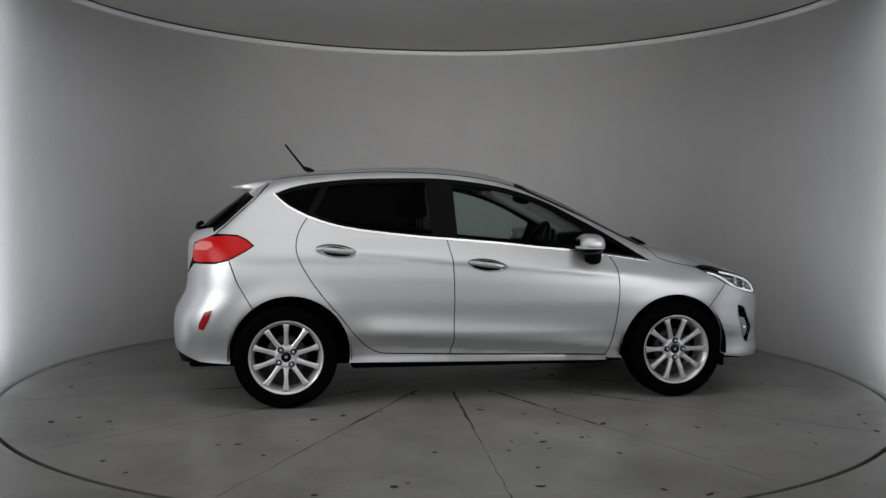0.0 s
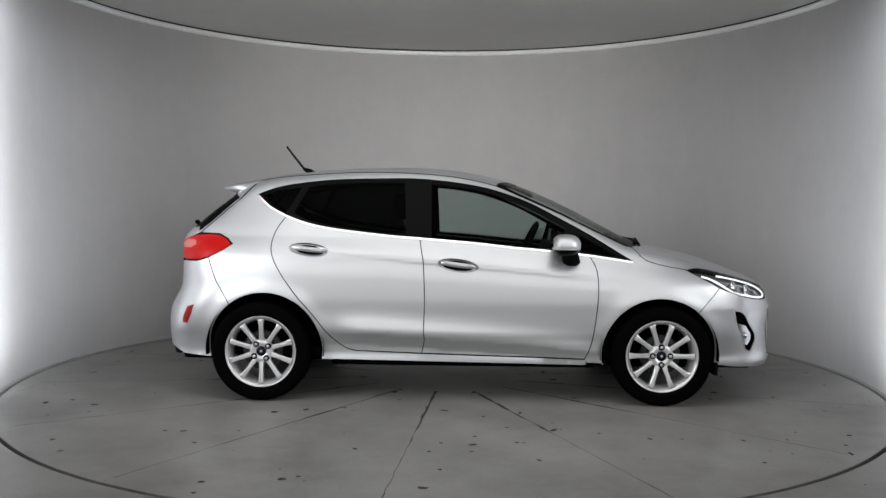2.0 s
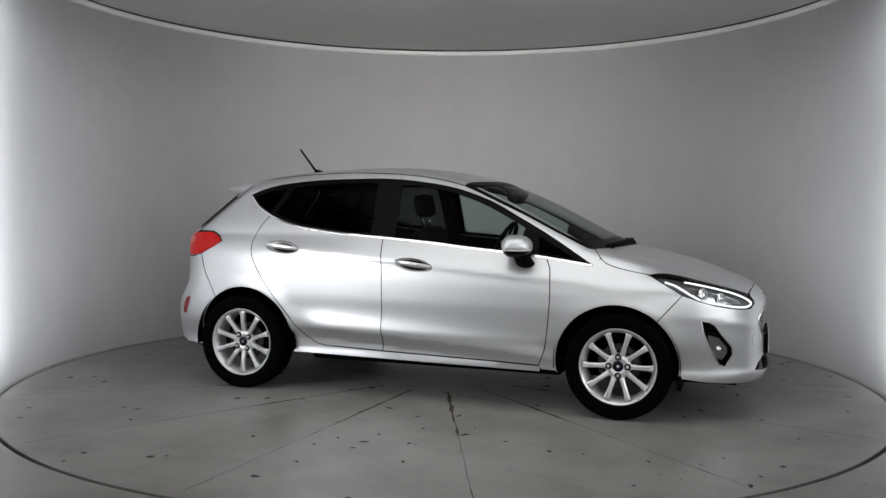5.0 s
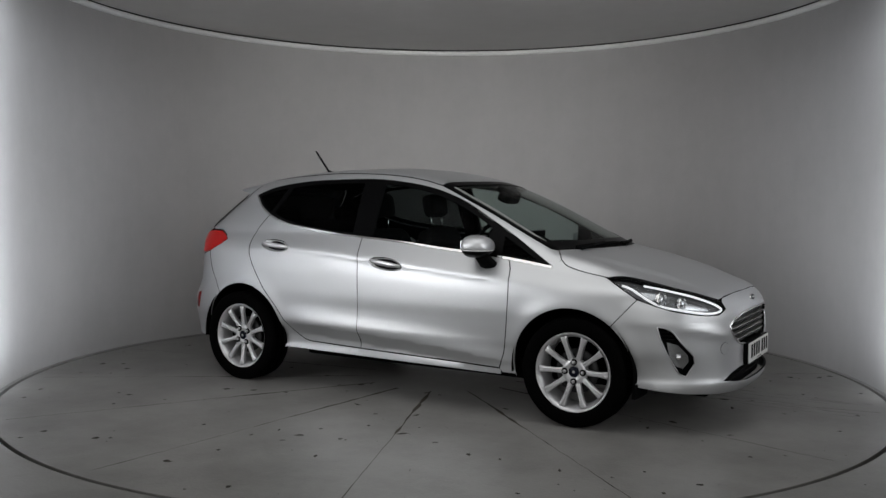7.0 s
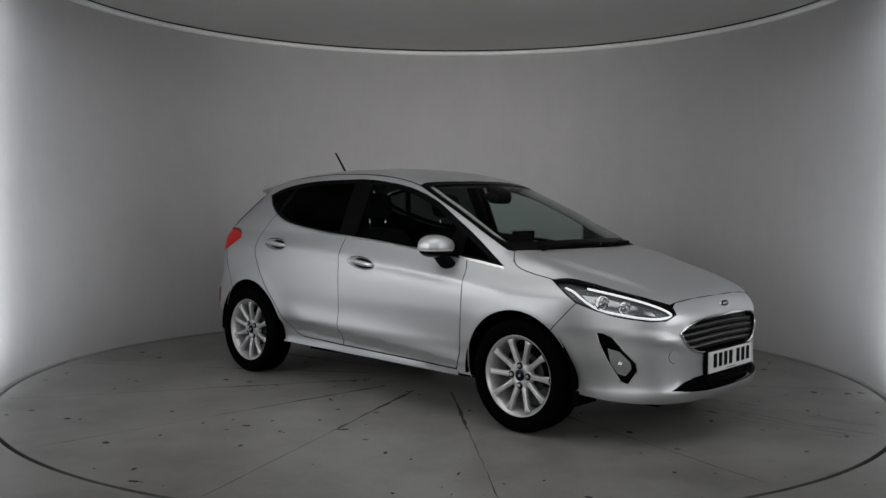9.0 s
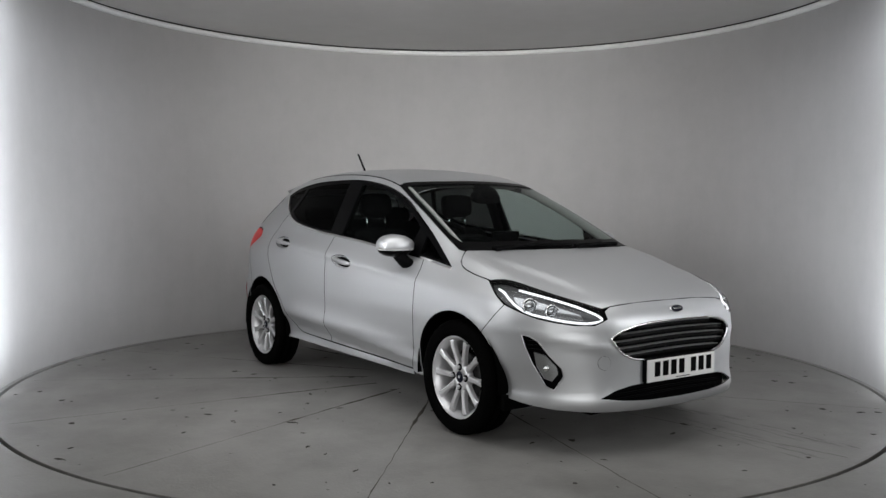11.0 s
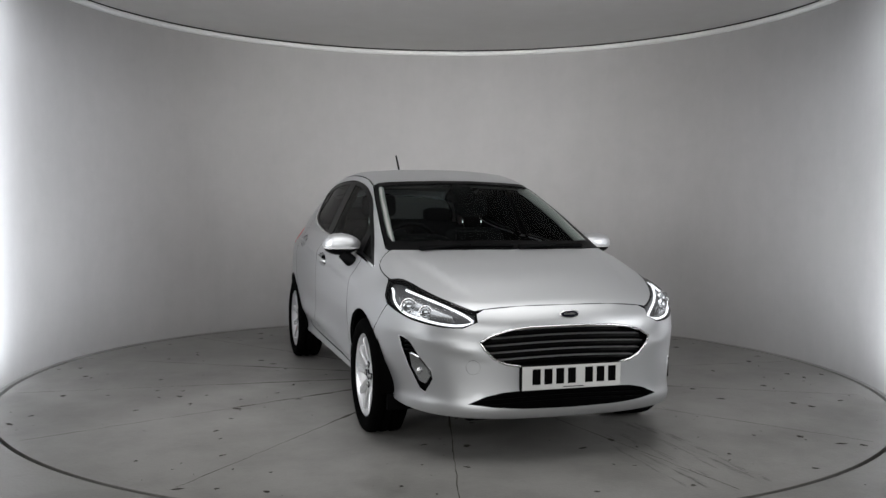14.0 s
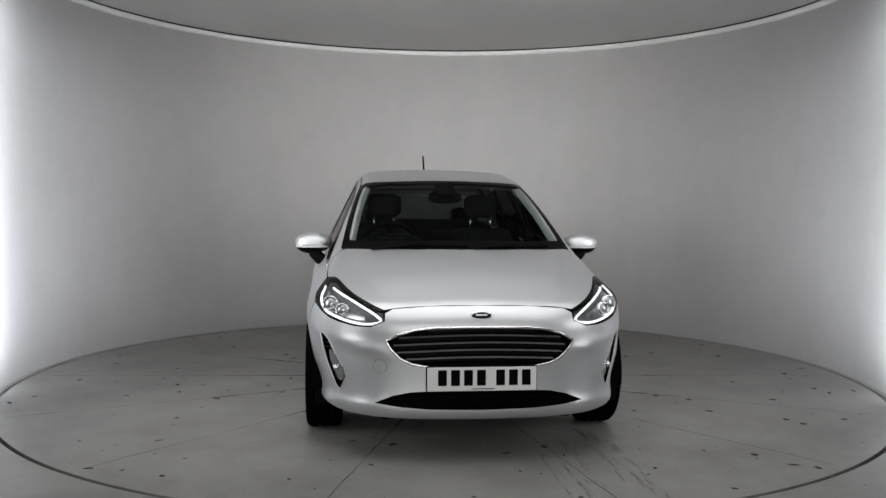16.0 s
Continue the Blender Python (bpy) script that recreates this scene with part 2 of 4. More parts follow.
TAPER = curve([(-2.05, 0.20), (-1.9, 0.115), (-1.7, 0.062), (-1.4, 0.02), (-1.0, 0.0), (0.7, 0.0), (1.25, 0.008), (1.6, 0.035), (1.8, 0.075), (1.95, 0.14), (2.1, 0.25)])
NOSE = curve([(0.12, 1.93), (0.19, 2.02), (0.235, 2.065), (0.27, 2.07), (0.32, 2.055), (0.4, 2.05), (0.55, 2.052), (0.64, 2.05), (0.70, 2.038), (0.76, 2.01), (0.85, 1.93)])
TAIL = curve([(0.15, -1.86), (0.25, -1.94), (0.33, -1.962), (0.45, -1.972), (0.55, -1.962), (0.64, -1.915), (0.70, -1.89), (0.85, -1.882), (0.97, -1.88), (1.03, -1.855),
              (1.08, -1.805), (1.2, -1.66), (1.3, -1.53), (1.4, -1.42), (1.5, -1.34)])
HUBS = ((1.2465, 0.31), (-1.2465, 0.31))
ARCHES = ((1.232, 0.315, 0.352), (-1.222, 0.322, 0.358))


RIDGE = curve([(-0.95, 0.45), (-0.65, 0.437), (-0.22, 0.412), (0.3, 0.378), (0.85, 0.325)])


def half_width(x, z):
    w = FLANK(z - (BELT(x) - 1.0) * step(0.55, 0.88, z)) - TAPER(x)
    w = w - 0.035 * step(-0.6, -1.4, x) * step(1.05, 1.3, z)
    inside = step(-0.95, -0.6, x) * step(1.0, 0.7, x)
    u = z - RIDGE(x)
    w = w + 0.034 * np.where(u > 0, np.exp(-((u / 0.085) ** 2)), np.clip(1 + u / 0.075, 0, 1)) * inside            # lower door ridge, sharp below
    u = z - 0.872 + 0.084 * x
    w = w + 0.010 * np.where(u > 0, np.exp(-((u / 0.05) ** 2)), np.exp(-((u / 0.022) ** 2))) * step(-1.15, -0.75, x) * step(1.2, 0.6, x)  # shoulder crease
    for ax, az, ar in ARCHES:
        r = np.hypot(x - ax, z - az)
        w = w + 0.011 * np.exp(-(((r - ar - 0.005) / 0.06) ** 2)) * step(0.15, 0.4, z)
    return w


def smax(a, b, k):
    h = np.maximum(k - np.abs(a - b), 0) / k
    return np.maximum(a, b) + h * h * k / 4


def body_field(x, y, z):
    """Below nought inside the body, nought on its skin."""
    y = np.abs(y)
    y2 = y * y
    side = y - half_width(x, z)
    front = x - NOSE(z) + 0.10 * y2 + 0.75 * y2 * y2
    front = front - 0.009 * np.exp(-(((z - 0.575 + 0.22 * (0.66 - y)) / 0.03) ** 2)) * step(0.36, 0.52, y)
    rear = TAIL(z) - x + 0.08 * y2 + 0.40 * y2 * y2
    edge = 0.60 - 0.20 * np.clip((x - 1.1) / 0.85, 0, 1)                     # bonnet crease
    dome = 0.014 * step(1.12, 1.42, x) * step(1.90, 1.6, x) * step(edge + 0.055, edge - 0.015, y)
    top = (z - ROOF(x + SWEEP(x) * y2) + CROWN(x) * y2 - dome) * 0.9
    ends = smax(side, smax(front, rear, 0.05), 0.12)
    return smax(ends, top, 0.07)


# a view gives two coordinates; s runs along its lines of sight, from far to near
VIEWS = {"side": (-1.15, 0.0), "top": (1.9, 0.1), "nose": (1.6, 0.25), "stern": (1.6, 0.2)}


def place(p, s, view):
    a, b = p[:, 0], p[:, 1]
    if view == "side":
        return a, s, b
    if view == "top":
        return a, b, s
    if view == "nose":
        return 1.2 + s * np.cos(a), s * np.sin(a), b
    return -1.2 - s * np.cos(a), s * np.sin(a), b


def flat(points, view):
    """The two coordinates that points in space have in a view."""
    if view == "side":
        return [(x, z) for x, y, z in points]
    if view == "top":
        return [(x, y) for x, y, z in points]
    if view == "nose":
        return [(math.atan2(y, x - 1.2), z) for x, y, z in points]
    return [(math.atan2(y, -1.2 - x), z) for x, y, z in points]


def cast(pts, view):
    """Meets a view's lines of sight with the skin."""
    far, near = VIEWS[view]
    pts = np.asarray(pts, float)
    lo, hi = np.full(len(pts), far), np.full(len(pts), near)
    done = np.zeros(len(pts), bool)
    for q in np.linspace(far, near, 70)[1:]:
        hit = (body_field(*place(pts, np.full(len(pts), q), view)) < 0) & ~done
        hi[hit] = q
        done |= hit
        lo[~done] = q
    for _ in range(22):
        mid = (lo + hi) / 2
        inside = body_field(*place(pts, mid, view)) < 0
        hi, lo = np.where(inside, mid, hi), np.where(inside, lo, mid)
    return np.stack(place(pts, (lo + hi) / 2, view), 1)


def normals(p, e=0.002):
    g = np.stack([body_field(p[:, 0] + e * (i == 0), p[:, 1] + e * (i == 1), p[:, 2] + e * (i == 2))
                  - body_field(p[:, 0] - e * (i == 0), p[:, 1] - e * (i == 1), p[:, 2] - e * (i == 2)) for i in range(3)], 1)
    return g / np.maximum(np.linalg.norm(g, axis=1), 1e-9)[:, None]


def dense(poly, gap):
    out = []
    for a, b in zip(poly, poly[1:] + poly[:1]):
        n = max(1, math.ceil(math.dist(a, b) / gap))
        out += [(a[0] + (b[0] - a[0]) * i / n, a[1] + (b[1] - a[1]) * i / n) for i in range(n)]
    return out


def soft(pairs, gap=0.02, closed=False):
    """A smooth line (Catmull-Rom) through the points."""
    p = [Vector(q) for q in pairs]
    n = len(p)
    out = []
    for i in range(n if closed else n - 1):
        a, b, c, d = (p[(i + k) % n] if closed else p[min(max(i + k, 0), n - 1)] for k in (-1, 0, 1, 2))
        m = max(1, math.ceil((c - b).length / gap))
        for s in range(m):
            t = s / m
            q = 0.5 * (2 * b + (c - a) * t + (2 * a - 5 * b + 4 * c - d) * t * t + (3 * b - a - 3 * c + d) * t ** 3)
            out.append(tuple(q))
    return out if closed else out + [tuple(p[-1])]


def inset(poly, d):
    """The outline drawn in by d."""
    n = len(poly)
    area2 = sum(poly[i][0] * poly[(i + 1) % n][1] - poly[(i + 1) % n][0] * poly[i][1] for i in range(n))
    sign = 1 if area2 > 0 else -1
    out = []
    for i in range(n):
        a, b, c = (Vector(poly[(i + k) % n]) for k in (-1, 0, 1))
        u, w = (b - a).normalized(), (c - b).normalized()
        nu, nw = Vector((-u.y, u.x)) * sign, Vector((-w.y, w.x)) * sign
        m = nu + nw
        m = m.normalized() if m.length > 1e-6 else nu
        out.append(tuple(b + m * d / max(0.35, m.dot(nu))))
    return out


def panel(outline, view, mat, proud=0.0, depth=0.014, gap=0.028, flip=False, holes=(), rim=True):
    """A sheet on the car's skin within an outline drawn in one view, with edges turned in by depth."""
    outline = dense(list(outline), gap * 0.8)
    rings = [outline] + [dense(list(h), gap * 0.8) for h in holes]
    o = np.array(outline)
    (x0, y0), (x1, y1) = o.min(0), o.max(0)
    verts, loops = [], []
    for ring in rings:
        loops.append(list(range(len(verts), len(verts) + len(ring))))
        verts += ring
    edges = [(q[i], q[(i + 1) % len(q)]) for q in loops for i in range(len(q))]

    def within(p, ring):
        r = np.array(ring)
        s = np.roll(r, -1, 0)
        hit = np.zeros(len(p), bool)
        for (ax, ay), (bx, by) in zip(r, s):
            c = (ay > p[:, 1]) != (by > p[:, 1])
            if ay != by:
                hit ^= c & (p[:, 0] < (bx - ax) * (p[:, 1] - ay) / (by - ay) + ax)
        return hit

    def clear(p, ring, d):
        r = np.array(ring)
        return np.array([np.min(np.hypot(r[:, 0] - a, r[:, 1] - b)) > d for a, b in p]) if len(p) else np.zeros(0, bool)
    gx, gy = np.meshgrid(np.arange(x0 + gap / 2, x1, gap), np.arange(y0 + gap / 2, y1, gap))
    g = np.stack([gx.ravel(), gy.ravel()], 1)
    keep = within(g, outline)
    for h in rings[1:]:
        keep &= ~within(g, h)
    g = g[keep]
    for ring in rings:
        if len(g):
            g = g[clear(g, ring, gap * 0.55)]
    pts = [Vector(q) for q in verts] + [Vector(q) for q in g.tolist()]
    p2, _, tris, *_ = delaunay_2d_cdt(pts, edges, [], 0, 1e-6)
    p2 = np.array([tuple(q) for q in p2])
    tri = np.array([t for t in tris if len(t) == 3])
    mid = p2[tri].mean(1)
    keep = within(mid, outline)
    for h in rings[1:]:
        keep &= ~within(mid, h)
    tri = tri[keep]
    p = cast(p2, view)
    n = normals(p)
    p = p + n * proud
    # turn the faces outwards
    fn = np.cross(p[tri[:, 1]] - p[tri[:, 0]], p[tri[:, 2]] - p[tri[:, 0]])
    bad = (fn * n[tri].mean(1)).sum(1) < 0
    tri[bad] = tri[bad][:, ::-1]
    faces = [tuple(t) for t in tri]
    v = list(map(tuple, p))
    if rim:
        count = {}
        for t in faces:
            for a, b in ((t[0], t[1]), (t[1], t[2]), (t[2], t[0])):
                count[(a, b)] = 1
        border = [e for e in count if (e[1], e[0]) not in count]
        low = {}
        for a, b in border:
            for q in (a, b):
                if q not in low:
                    low[q] = (len(v), len(v) + 1)
                    v.append(tuple(p[q]))
                    v.append(tuple(p[q] - n[q] * depth))
            faces.append((low[b][0], low[a][0], low[a][1], low[b][1]))
    if flip:
        v = [(a, -b, c) for a, b, c in v]
        faces = [t[::-1] for t in faces]
    me = mesh_of("panel", v, faces, mat)
    # black on the turned-in edges of silver panels paints the gaps' shade
    if rim and mat is PAINT:
        me.materials.append(DARK)
        for q in me.polygons:
            q.material_index = int(len(q.vertices) == 4)
    vn = n.copy()
    if rim:
        extra = np.zeros((len(v) - len(p), 3))
        for q, (i, j) in low.items():
            extra[i - len(p)] = extra[j - len(p)] = n[q]
        vn = np.vstack([vn, extra])
    if flip:
        vn = vn * [1, -1, 1]
    if len(me.vertices) == len(vn):
        me.normals_split_custom_set_from_vertices([tuple(q) for q in vn])
    return me


def disc(cx, cz, r, a0, a1, n=28):
    return [(cx + r * math.cos(radians(a0 + (a1 - a0) * i / n)), cz + r * math.sin(radians(a0 + (a1 - a0) * i / n))) for i in range(n + 1)]


# ---- the car ----
def glazing(name, tint, gloss_ior):
    """A thin pane: it lets light straight through, tinted, under a faint gloss."""
    m = bpy.data.materials.new(name)
    m.use_nodes = True
    t = m.node_tree
    t.nodes.remove(t.nodes["Principled BSDF"])
    clear, gloss, fres, mix = (t.nodes.new(k) for k in ("ShaderNodeBsdfTransparent", "ShaderNodeBsdfGlossy", "ShaderNodeFresnel", "ShaderNodeMixShader"))
    clear.inputs["Color"].default_value = (*tint, 1)
    gloss.inputs["Roughness"].default_value = 0.10
    fres.inputs["IOR"].default_value = gloss_ior
    t.links.new(fres.outputs[0], mix.inputs[0])
    t.links.new(clear.outputs[0], mix.inputs[1])
    t.links.new(gloss.outputs[0], mix.inputs[2])
    t.links.new(mix.outputs[0], t.nodes["Material Output"].inputs["Surface"])
    return m


GLASS = glazing("clear_glass", (0.62, 0.69, 0.67), 1.08)
TINT = glazing("privacy_glass", (0.06, 0.064, 0.065), 1.07)
LENS = glazing("lens", (0.92, 0.93, 0.94), 1.2)
RED = material("red_lens", (0.36, 0.003, 0.003), 0.3, 0.0, Specular_IOR_Level=0.2)
RED.node_tree.nodes["Principled BSDF"].inputs["Emission Color"].default_value = (1.0, 0.03, 0.02, 1)
RED.node_tree.nodes["Principled BSDF"].inputs["Emission Strength"].default_value = 0.14
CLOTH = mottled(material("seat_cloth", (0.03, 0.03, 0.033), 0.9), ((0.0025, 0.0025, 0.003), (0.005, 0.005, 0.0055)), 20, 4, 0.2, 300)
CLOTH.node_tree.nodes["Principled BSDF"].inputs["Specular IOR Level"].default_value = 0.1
LINER = material("headlining", (0.22, 0.22, 0.21), 0.9)
BLUE = material("badge_blue", (0.003, 0.004, 0.011), 0.35, Coat_Weight=0.05, Specular_IOR_Level=0.1)
WHITE = material("plate_white", (0.66, 0.66, 0.645), 0.35)
LED = material("running_light", (0.9, 0.9, 0.9), 0.3)
LED.node_tree.nodes["Principled BSDF"].inputs["Emission Color"].default_value = (0.95, 0.97, 1.0, 1)
LED.node_tree.nodes["Principled BSDF"].inputs["Emission Strength"].default_value = 1.3
MIRROR = material("mirror_glass", (0.9, 0.9, 0.9), 0.02, 1.0)
SATIN = material("satin_silver", (0.5, 0.5, 0.51), 0.3, 0.8)

car = tagged(new("car"), "silver five-door hatchback car standing on a turntable", "car")


def mirrored(points):
    """A closed outline from its half on the car's right, which runs from centre line to centre line."""
    return list(points) + [(x, -y, z) for x, y, z in reversed(points) if abs(y) > 1e-4]


def arch(k, a0, a1, n=22):
    ax, az, ar = ARCHES[k]
    return disc(ax, az, ar, a0, a1, n)


def both(name, make, parent=None, label=""):
    """One part on each flank."""
    return [part(name, make(flip), parent or car, label) for flip in (False, True)]


# lines in the side view: (x, z)
FRONT_GAP = soft([(0.801, 0.926), (0.826, 0.88), (0.841, 0.833), (0.848, 0.696), (0.834, 0.520), (0.811, 0.376), (0.773, 0.284)], 0.03)
B_GAP = soft([(-0.258, 1.022), (-0.241, 0.93), (-0.230, 0.864), (-0.222, 0.658), (-0.226, 0.448), (-0.221, 0.40), (-0.240, 0.306)], 0.03)
REAR_GAP = soft([(-1.108, 1.163), (-1.162, 1.081), (-1.187, 0.995), (-1.175, 0.911), (-1.112, 0.792), (-1.025, 0.673), (-0.922, 0.553), (-0.839, 0.447), (-0.772, 0.375), (-0.704, 0.331), (-0.652, 0.318)], 0.03)
BELT_FRONT = soft([(-0.254, 1.020), (0.080, 0.994), (0.327, 0.968), (0.611, 0.944), (0.797, 0.923)], 0.04)
BELT_REAR = soft([(-1.104, 1.150), (-0.975, 1.107), (-0.798, 1.073), (-0.447, 1.034), (-0.262, 1.021)], 0.03)
DLO_TOP = soft([(-1.322, 1.292), (-1.210, 1.334), (-1.067, 1.364), (-0.815, 1.391), (-0.526, 1.400), (-0.272, 1.400), (-0.018, 1.375), (0.200, 1.333), (0.416, 1.258), (0.627, 1.151), (0.802, 1.056), (0.974, 0.951), (1.082, 0.884)], 0.03)
DLO_TAIL = soft([(-1.322, 1.292), (-1.234, 1.216), (-1.113, 1.153)], 0.03)
# seams in the top view: (x, y)
SCREEN_SIDE = soft([(1.062, -0.668), (0.88, -0.648), (0.701, -0.624), (0.45, -0.587), (0.222, -0.546)], 0.04)
ROOF_SIDE = soft([(0.222, -0.546), (0.0, -0.535), (-0.4, -0.530), (-0.9, -0.515), (-1.2, -0.485), (-1.33, -0.455)], 0.05)


def lifted(line, view="top"):
    return [tuple(q) for q in cast(line, view)]


seam = flat(lifted(SCREEN_SIDE + ROOF_SIDE[1:]), "side")
WING_TOP = soft([(1.078, -0.648), (1.105, -0.694), (1.150, -0.732), (1.28, -0.744), (1.412, -0.740)], 0.03)   # bonnet edge to the lamp's tip
LAMP_TOP = soft([(1.412, -0.740), (1.46, -0.712), (1.51, -0.690), (1.663, -0.643), (1.79, -0.588), (1.89, -0.522), (1.946, -0.462)], 0.03)
wing_top, lamp_top = lifted(WING_TOP), lifted(LAMP_TOP)
lamp_rear = lifted(soft([(1.412, 0.836), (1.50, 0.790), (1.56, 0.757), (1.597, 0.733)], 0.03), "side")
bumper_cut = lifted(soft([(1.597, 0.733), (1.54, 0.668), (1.463, 0.581)], 0.03), "side")
D = 0.003  # half the gap between panels
fender = FRONT_GAP + [(0.79, 0.258), (0.886, 0.256)] + arch(0, 190, 49) + flat(bumper_cut[::-1][1:] + lamp_rear[::-1][1:] + wing_top[::-1][1:-3], "side") + soft([(1.075, 0.883), (0.92, 0.906), (0.806, 0.922)])
front_door = FRONT_GAP + B_GAP[::-1] + BELT_FRONT[1:-1]
rear_door = B_GAP + REAR_GAP[::-1] + BELT_REAR[1:-1]
body_side = ([(0.786, 0.243), (0.784, 0.281), (0.77, 0.281), (-0.24, 0.303)] + REAR_GAP[::-1] + DLO_TAIL[::-1][1:] + DLO_TOP[1:]
             + [(1.10, 0.885)] + flat(wing_top[::-1][-4:], "side") + seam[1:]
             + [(-1.43, 1.268), (-1.52, 1.185), (-1.606, 1.10), (-1.665, 1.047), (-1.535, 1.042), (-1.475, 1.013), (-1.438, 0.98), (-1.498, 0.940), (-1.583, 0.895)]
             + [(-1.530, 0.750)] + arch(1, 128, -12) + [(-0.86, 0.262), (0.0, 0.252)])


def ellipse(cx, cz, a, b, tilt=0, n=28):
    c, s = math.cos(radians(tilt)), math.sin(radians(tilt))
    return [(cx + a * math.cos(q) * c - b * math.sin(q) * s, cz + a * math.cos(q) * s + b * math.sin(q) * c) for q in (2 * math.pi * i / n for i in range(n))]


HANDLES = ((-0.015, 0.862, -7), (-0.946, 0.949, -6))
both("front_wing", lambda fl: panel(inset(fender, D), "side", PAINT, flip=fl))
front_doors = both("front_door", lambda fl: panel(inset(front_door, D), "side", PAINT, gap=0.018, flip=fl, holes=[ellipse(*HANDLES[0][:2], 0.128, 0.040, HANDLES[0][2])]))
rear_doors = both("rear_door", lambda fl: panel(inset(rear_door, D), "side", PAINT, gap=0.018, flip=fl, holes=[ellipse(*HANDLES[1][:2], 0.128, 0.040, HANDLES[1][2])]))
both("side_frame", lambda fl: panel(inset(body_side, D), "side", PAINT, flip=fl), label="silver body side with roof rail and sill")
# dark sheet added under the panels, seen in the gaps as their shade
under = [(-1.5, 0.64)] + arch(1, 122, -12) + [(-0.86, 0.27), (0.88, 0.26)] + arch(0, 190, 56) + [(1.40, 0.80), (1.1, 0.875), (0.797, 0.91)] + [(x, z - 0.012) for x, z in BELT_FRONT[::-1] + BELT_REAR[::-1]] + [(-1.3, 1.2), (-1.5, 1.1), (-1.5, 0.9)]
both("gap_backing", lambda fl: panel(under, "side", DARK, proud=-0.016, gap=0.06, flip=fl, rim=False), label="dark backing sheet behind the doors, for shade in the gaps")


def bowl(cx, cz, tilt, fl):
    """The recess behind a door handle."""
    rings, n = 6, 28
    pts = []
    for i in range(rings + 1):
        k = 1 - i / rings
        pts += ellipse(cx, cz, 0.1285 * k, 0.0405 * k, tilt, n)
    p = cast(pts, "side")
    p[:, 1] += np.repeat([0.026 * (1 - (1 - i / rings) ** 3) + 0.003 for i in range(rings + 1)], n)
    faces = [(i * n + j, i * n + (j + 1) % n, (i + 1) * n + (j + 1) % n, (i + 1) * n + j) for i in range(rings) for j in range(n)]
    s = -1 if fl else 1
    return mesh_of("bowl", [(a, b * s, c) for a, b, c in p], faces if fl else [f[::-1] for f in faces], PAINT)


def sweep(path, radii, mat, n=10, closed=False, up=(0, 0, 1)):
    """A tube along a path; radii are (width, height) for each point."""
    path = [Vector(q) for q in path]
    verts, faces = [], []
    m = len(path)
    for i, q in enumerate(path):
        a, b = path[i - 1] if i or closed else path[0], path[(i + 1) % m] if i < m - 1 or closed else path[-1]
        t = (b - a).normalized()
        u = t.cross(Vector(up)).normalized()
        w = u.cross(t)
        rw, rh = radii[i] if isinstance(radii, list) else radii
        verts += [tuple(q + u * rw * math.cos(2 * math.pi * k / n) + w * rh * math.sin(2 * math.pi * k / n)) for k in range(n)]
    for i in range(m if closed else m - 1):
        j = (i + 1) % m
        faces += [(i * n + k, i * n + (k + 1) % n, j * n + (k + 1) % n, j * n + k) for k in range(n)]
    if not closed:
        faces += [tuple(range(n))[::-1], tuple((m - 1) * n + k for k in range(n))]
    return mesh_of("tube", verts, faces, mat)


def handle_bar(cx, cz, tilt, fl):
    s = -1 if fl else 1
    c, q = math.cos(radians(tilt)), math.sin(radians(tilt))
    base = cast([(cx, cz)], "side")[0][1]
    path, rad = [], []
    for i in range(13):
        k = -1 + i / 6
        path.append((cx + 0.118 * k * c, s * (base - 0.016 + 0.024 * abs(k) ** 4), cz + 0.118 * k * q + 0.004))
        rad.append((0.008, 0.0165 * (1 - 0.45 * abs(k) ** 3)))
    return sweep(path, rad, SATIN)


for doors, (hx, hz, ht) in ((front_doors, HANDLES[0]), (rear_doors, HANDLES[1])):
    for fl, door in zip((False, True), doors):
        part("handle_recess", bowl(hx, hz, ht, fl), door)
        part("handle", handle_bar(hx, hz, ht, fl), door, "satin silver door handle")

# side windows: black surround, glass, bright strip along the belt
dlo = DLO_TAIL[::-1] + DLO_TOP[1:] + soft([(1.075, 0.886), (0.92, 0.909), (0.797, 0.926)])[:-1] + [(x, z + 0.003) for x, z in BELT_FRONT[::-1] + BELT_REAR[::-1]]
win_front = soft([(-0.195, 1.372), (-0.02, 1.353), (0.18, 1.312), (0.38, 1.243), (0.55, 1.160), (0.655, 1.102)], 0.03) + [(0.62, 0.962)] + soft([(0.5, 0.968), (0.2, 0.995), (-0.185, 1.026)])
win_rear = soft([(-0.985, 1.345), (-0.8, 1.367), (-0.5, 1.378), (-0.365, 1.377)], 0.03) + [(-0.345, 1.052)] + soft([(-0.5, 1.058), (-0.78, 1.092), (-0.96, 1.130), (-1.075, 1.175)], 0.03)
win_quarter = [(-1.285, 1.286), (-1.2, 1.317), (-1.03, 1.344), (-1.118, 1.178), (-1.215, 1.226)]
win_corner = [(0.745, 1.055), (0.985, 0.918), (0.75, 0.950)]
OPENINGS = (("front_window", win_front, GLASS, ""), ("rear_window", win_rear, TINT, "dark privacy glass"), ("quarter_window", win_quarter, TINT, "dark privacy glass"), ("corner_window", win_corner, TINT, ""))
surrounds = both("window_surround", lambda fl: panel(inset(dlo, 0.003), "side", GLOSS, proud=-0.002, flip=fl, holes=[w for _, w, _, _ in OPENINGS]), label="gloss black window surround")
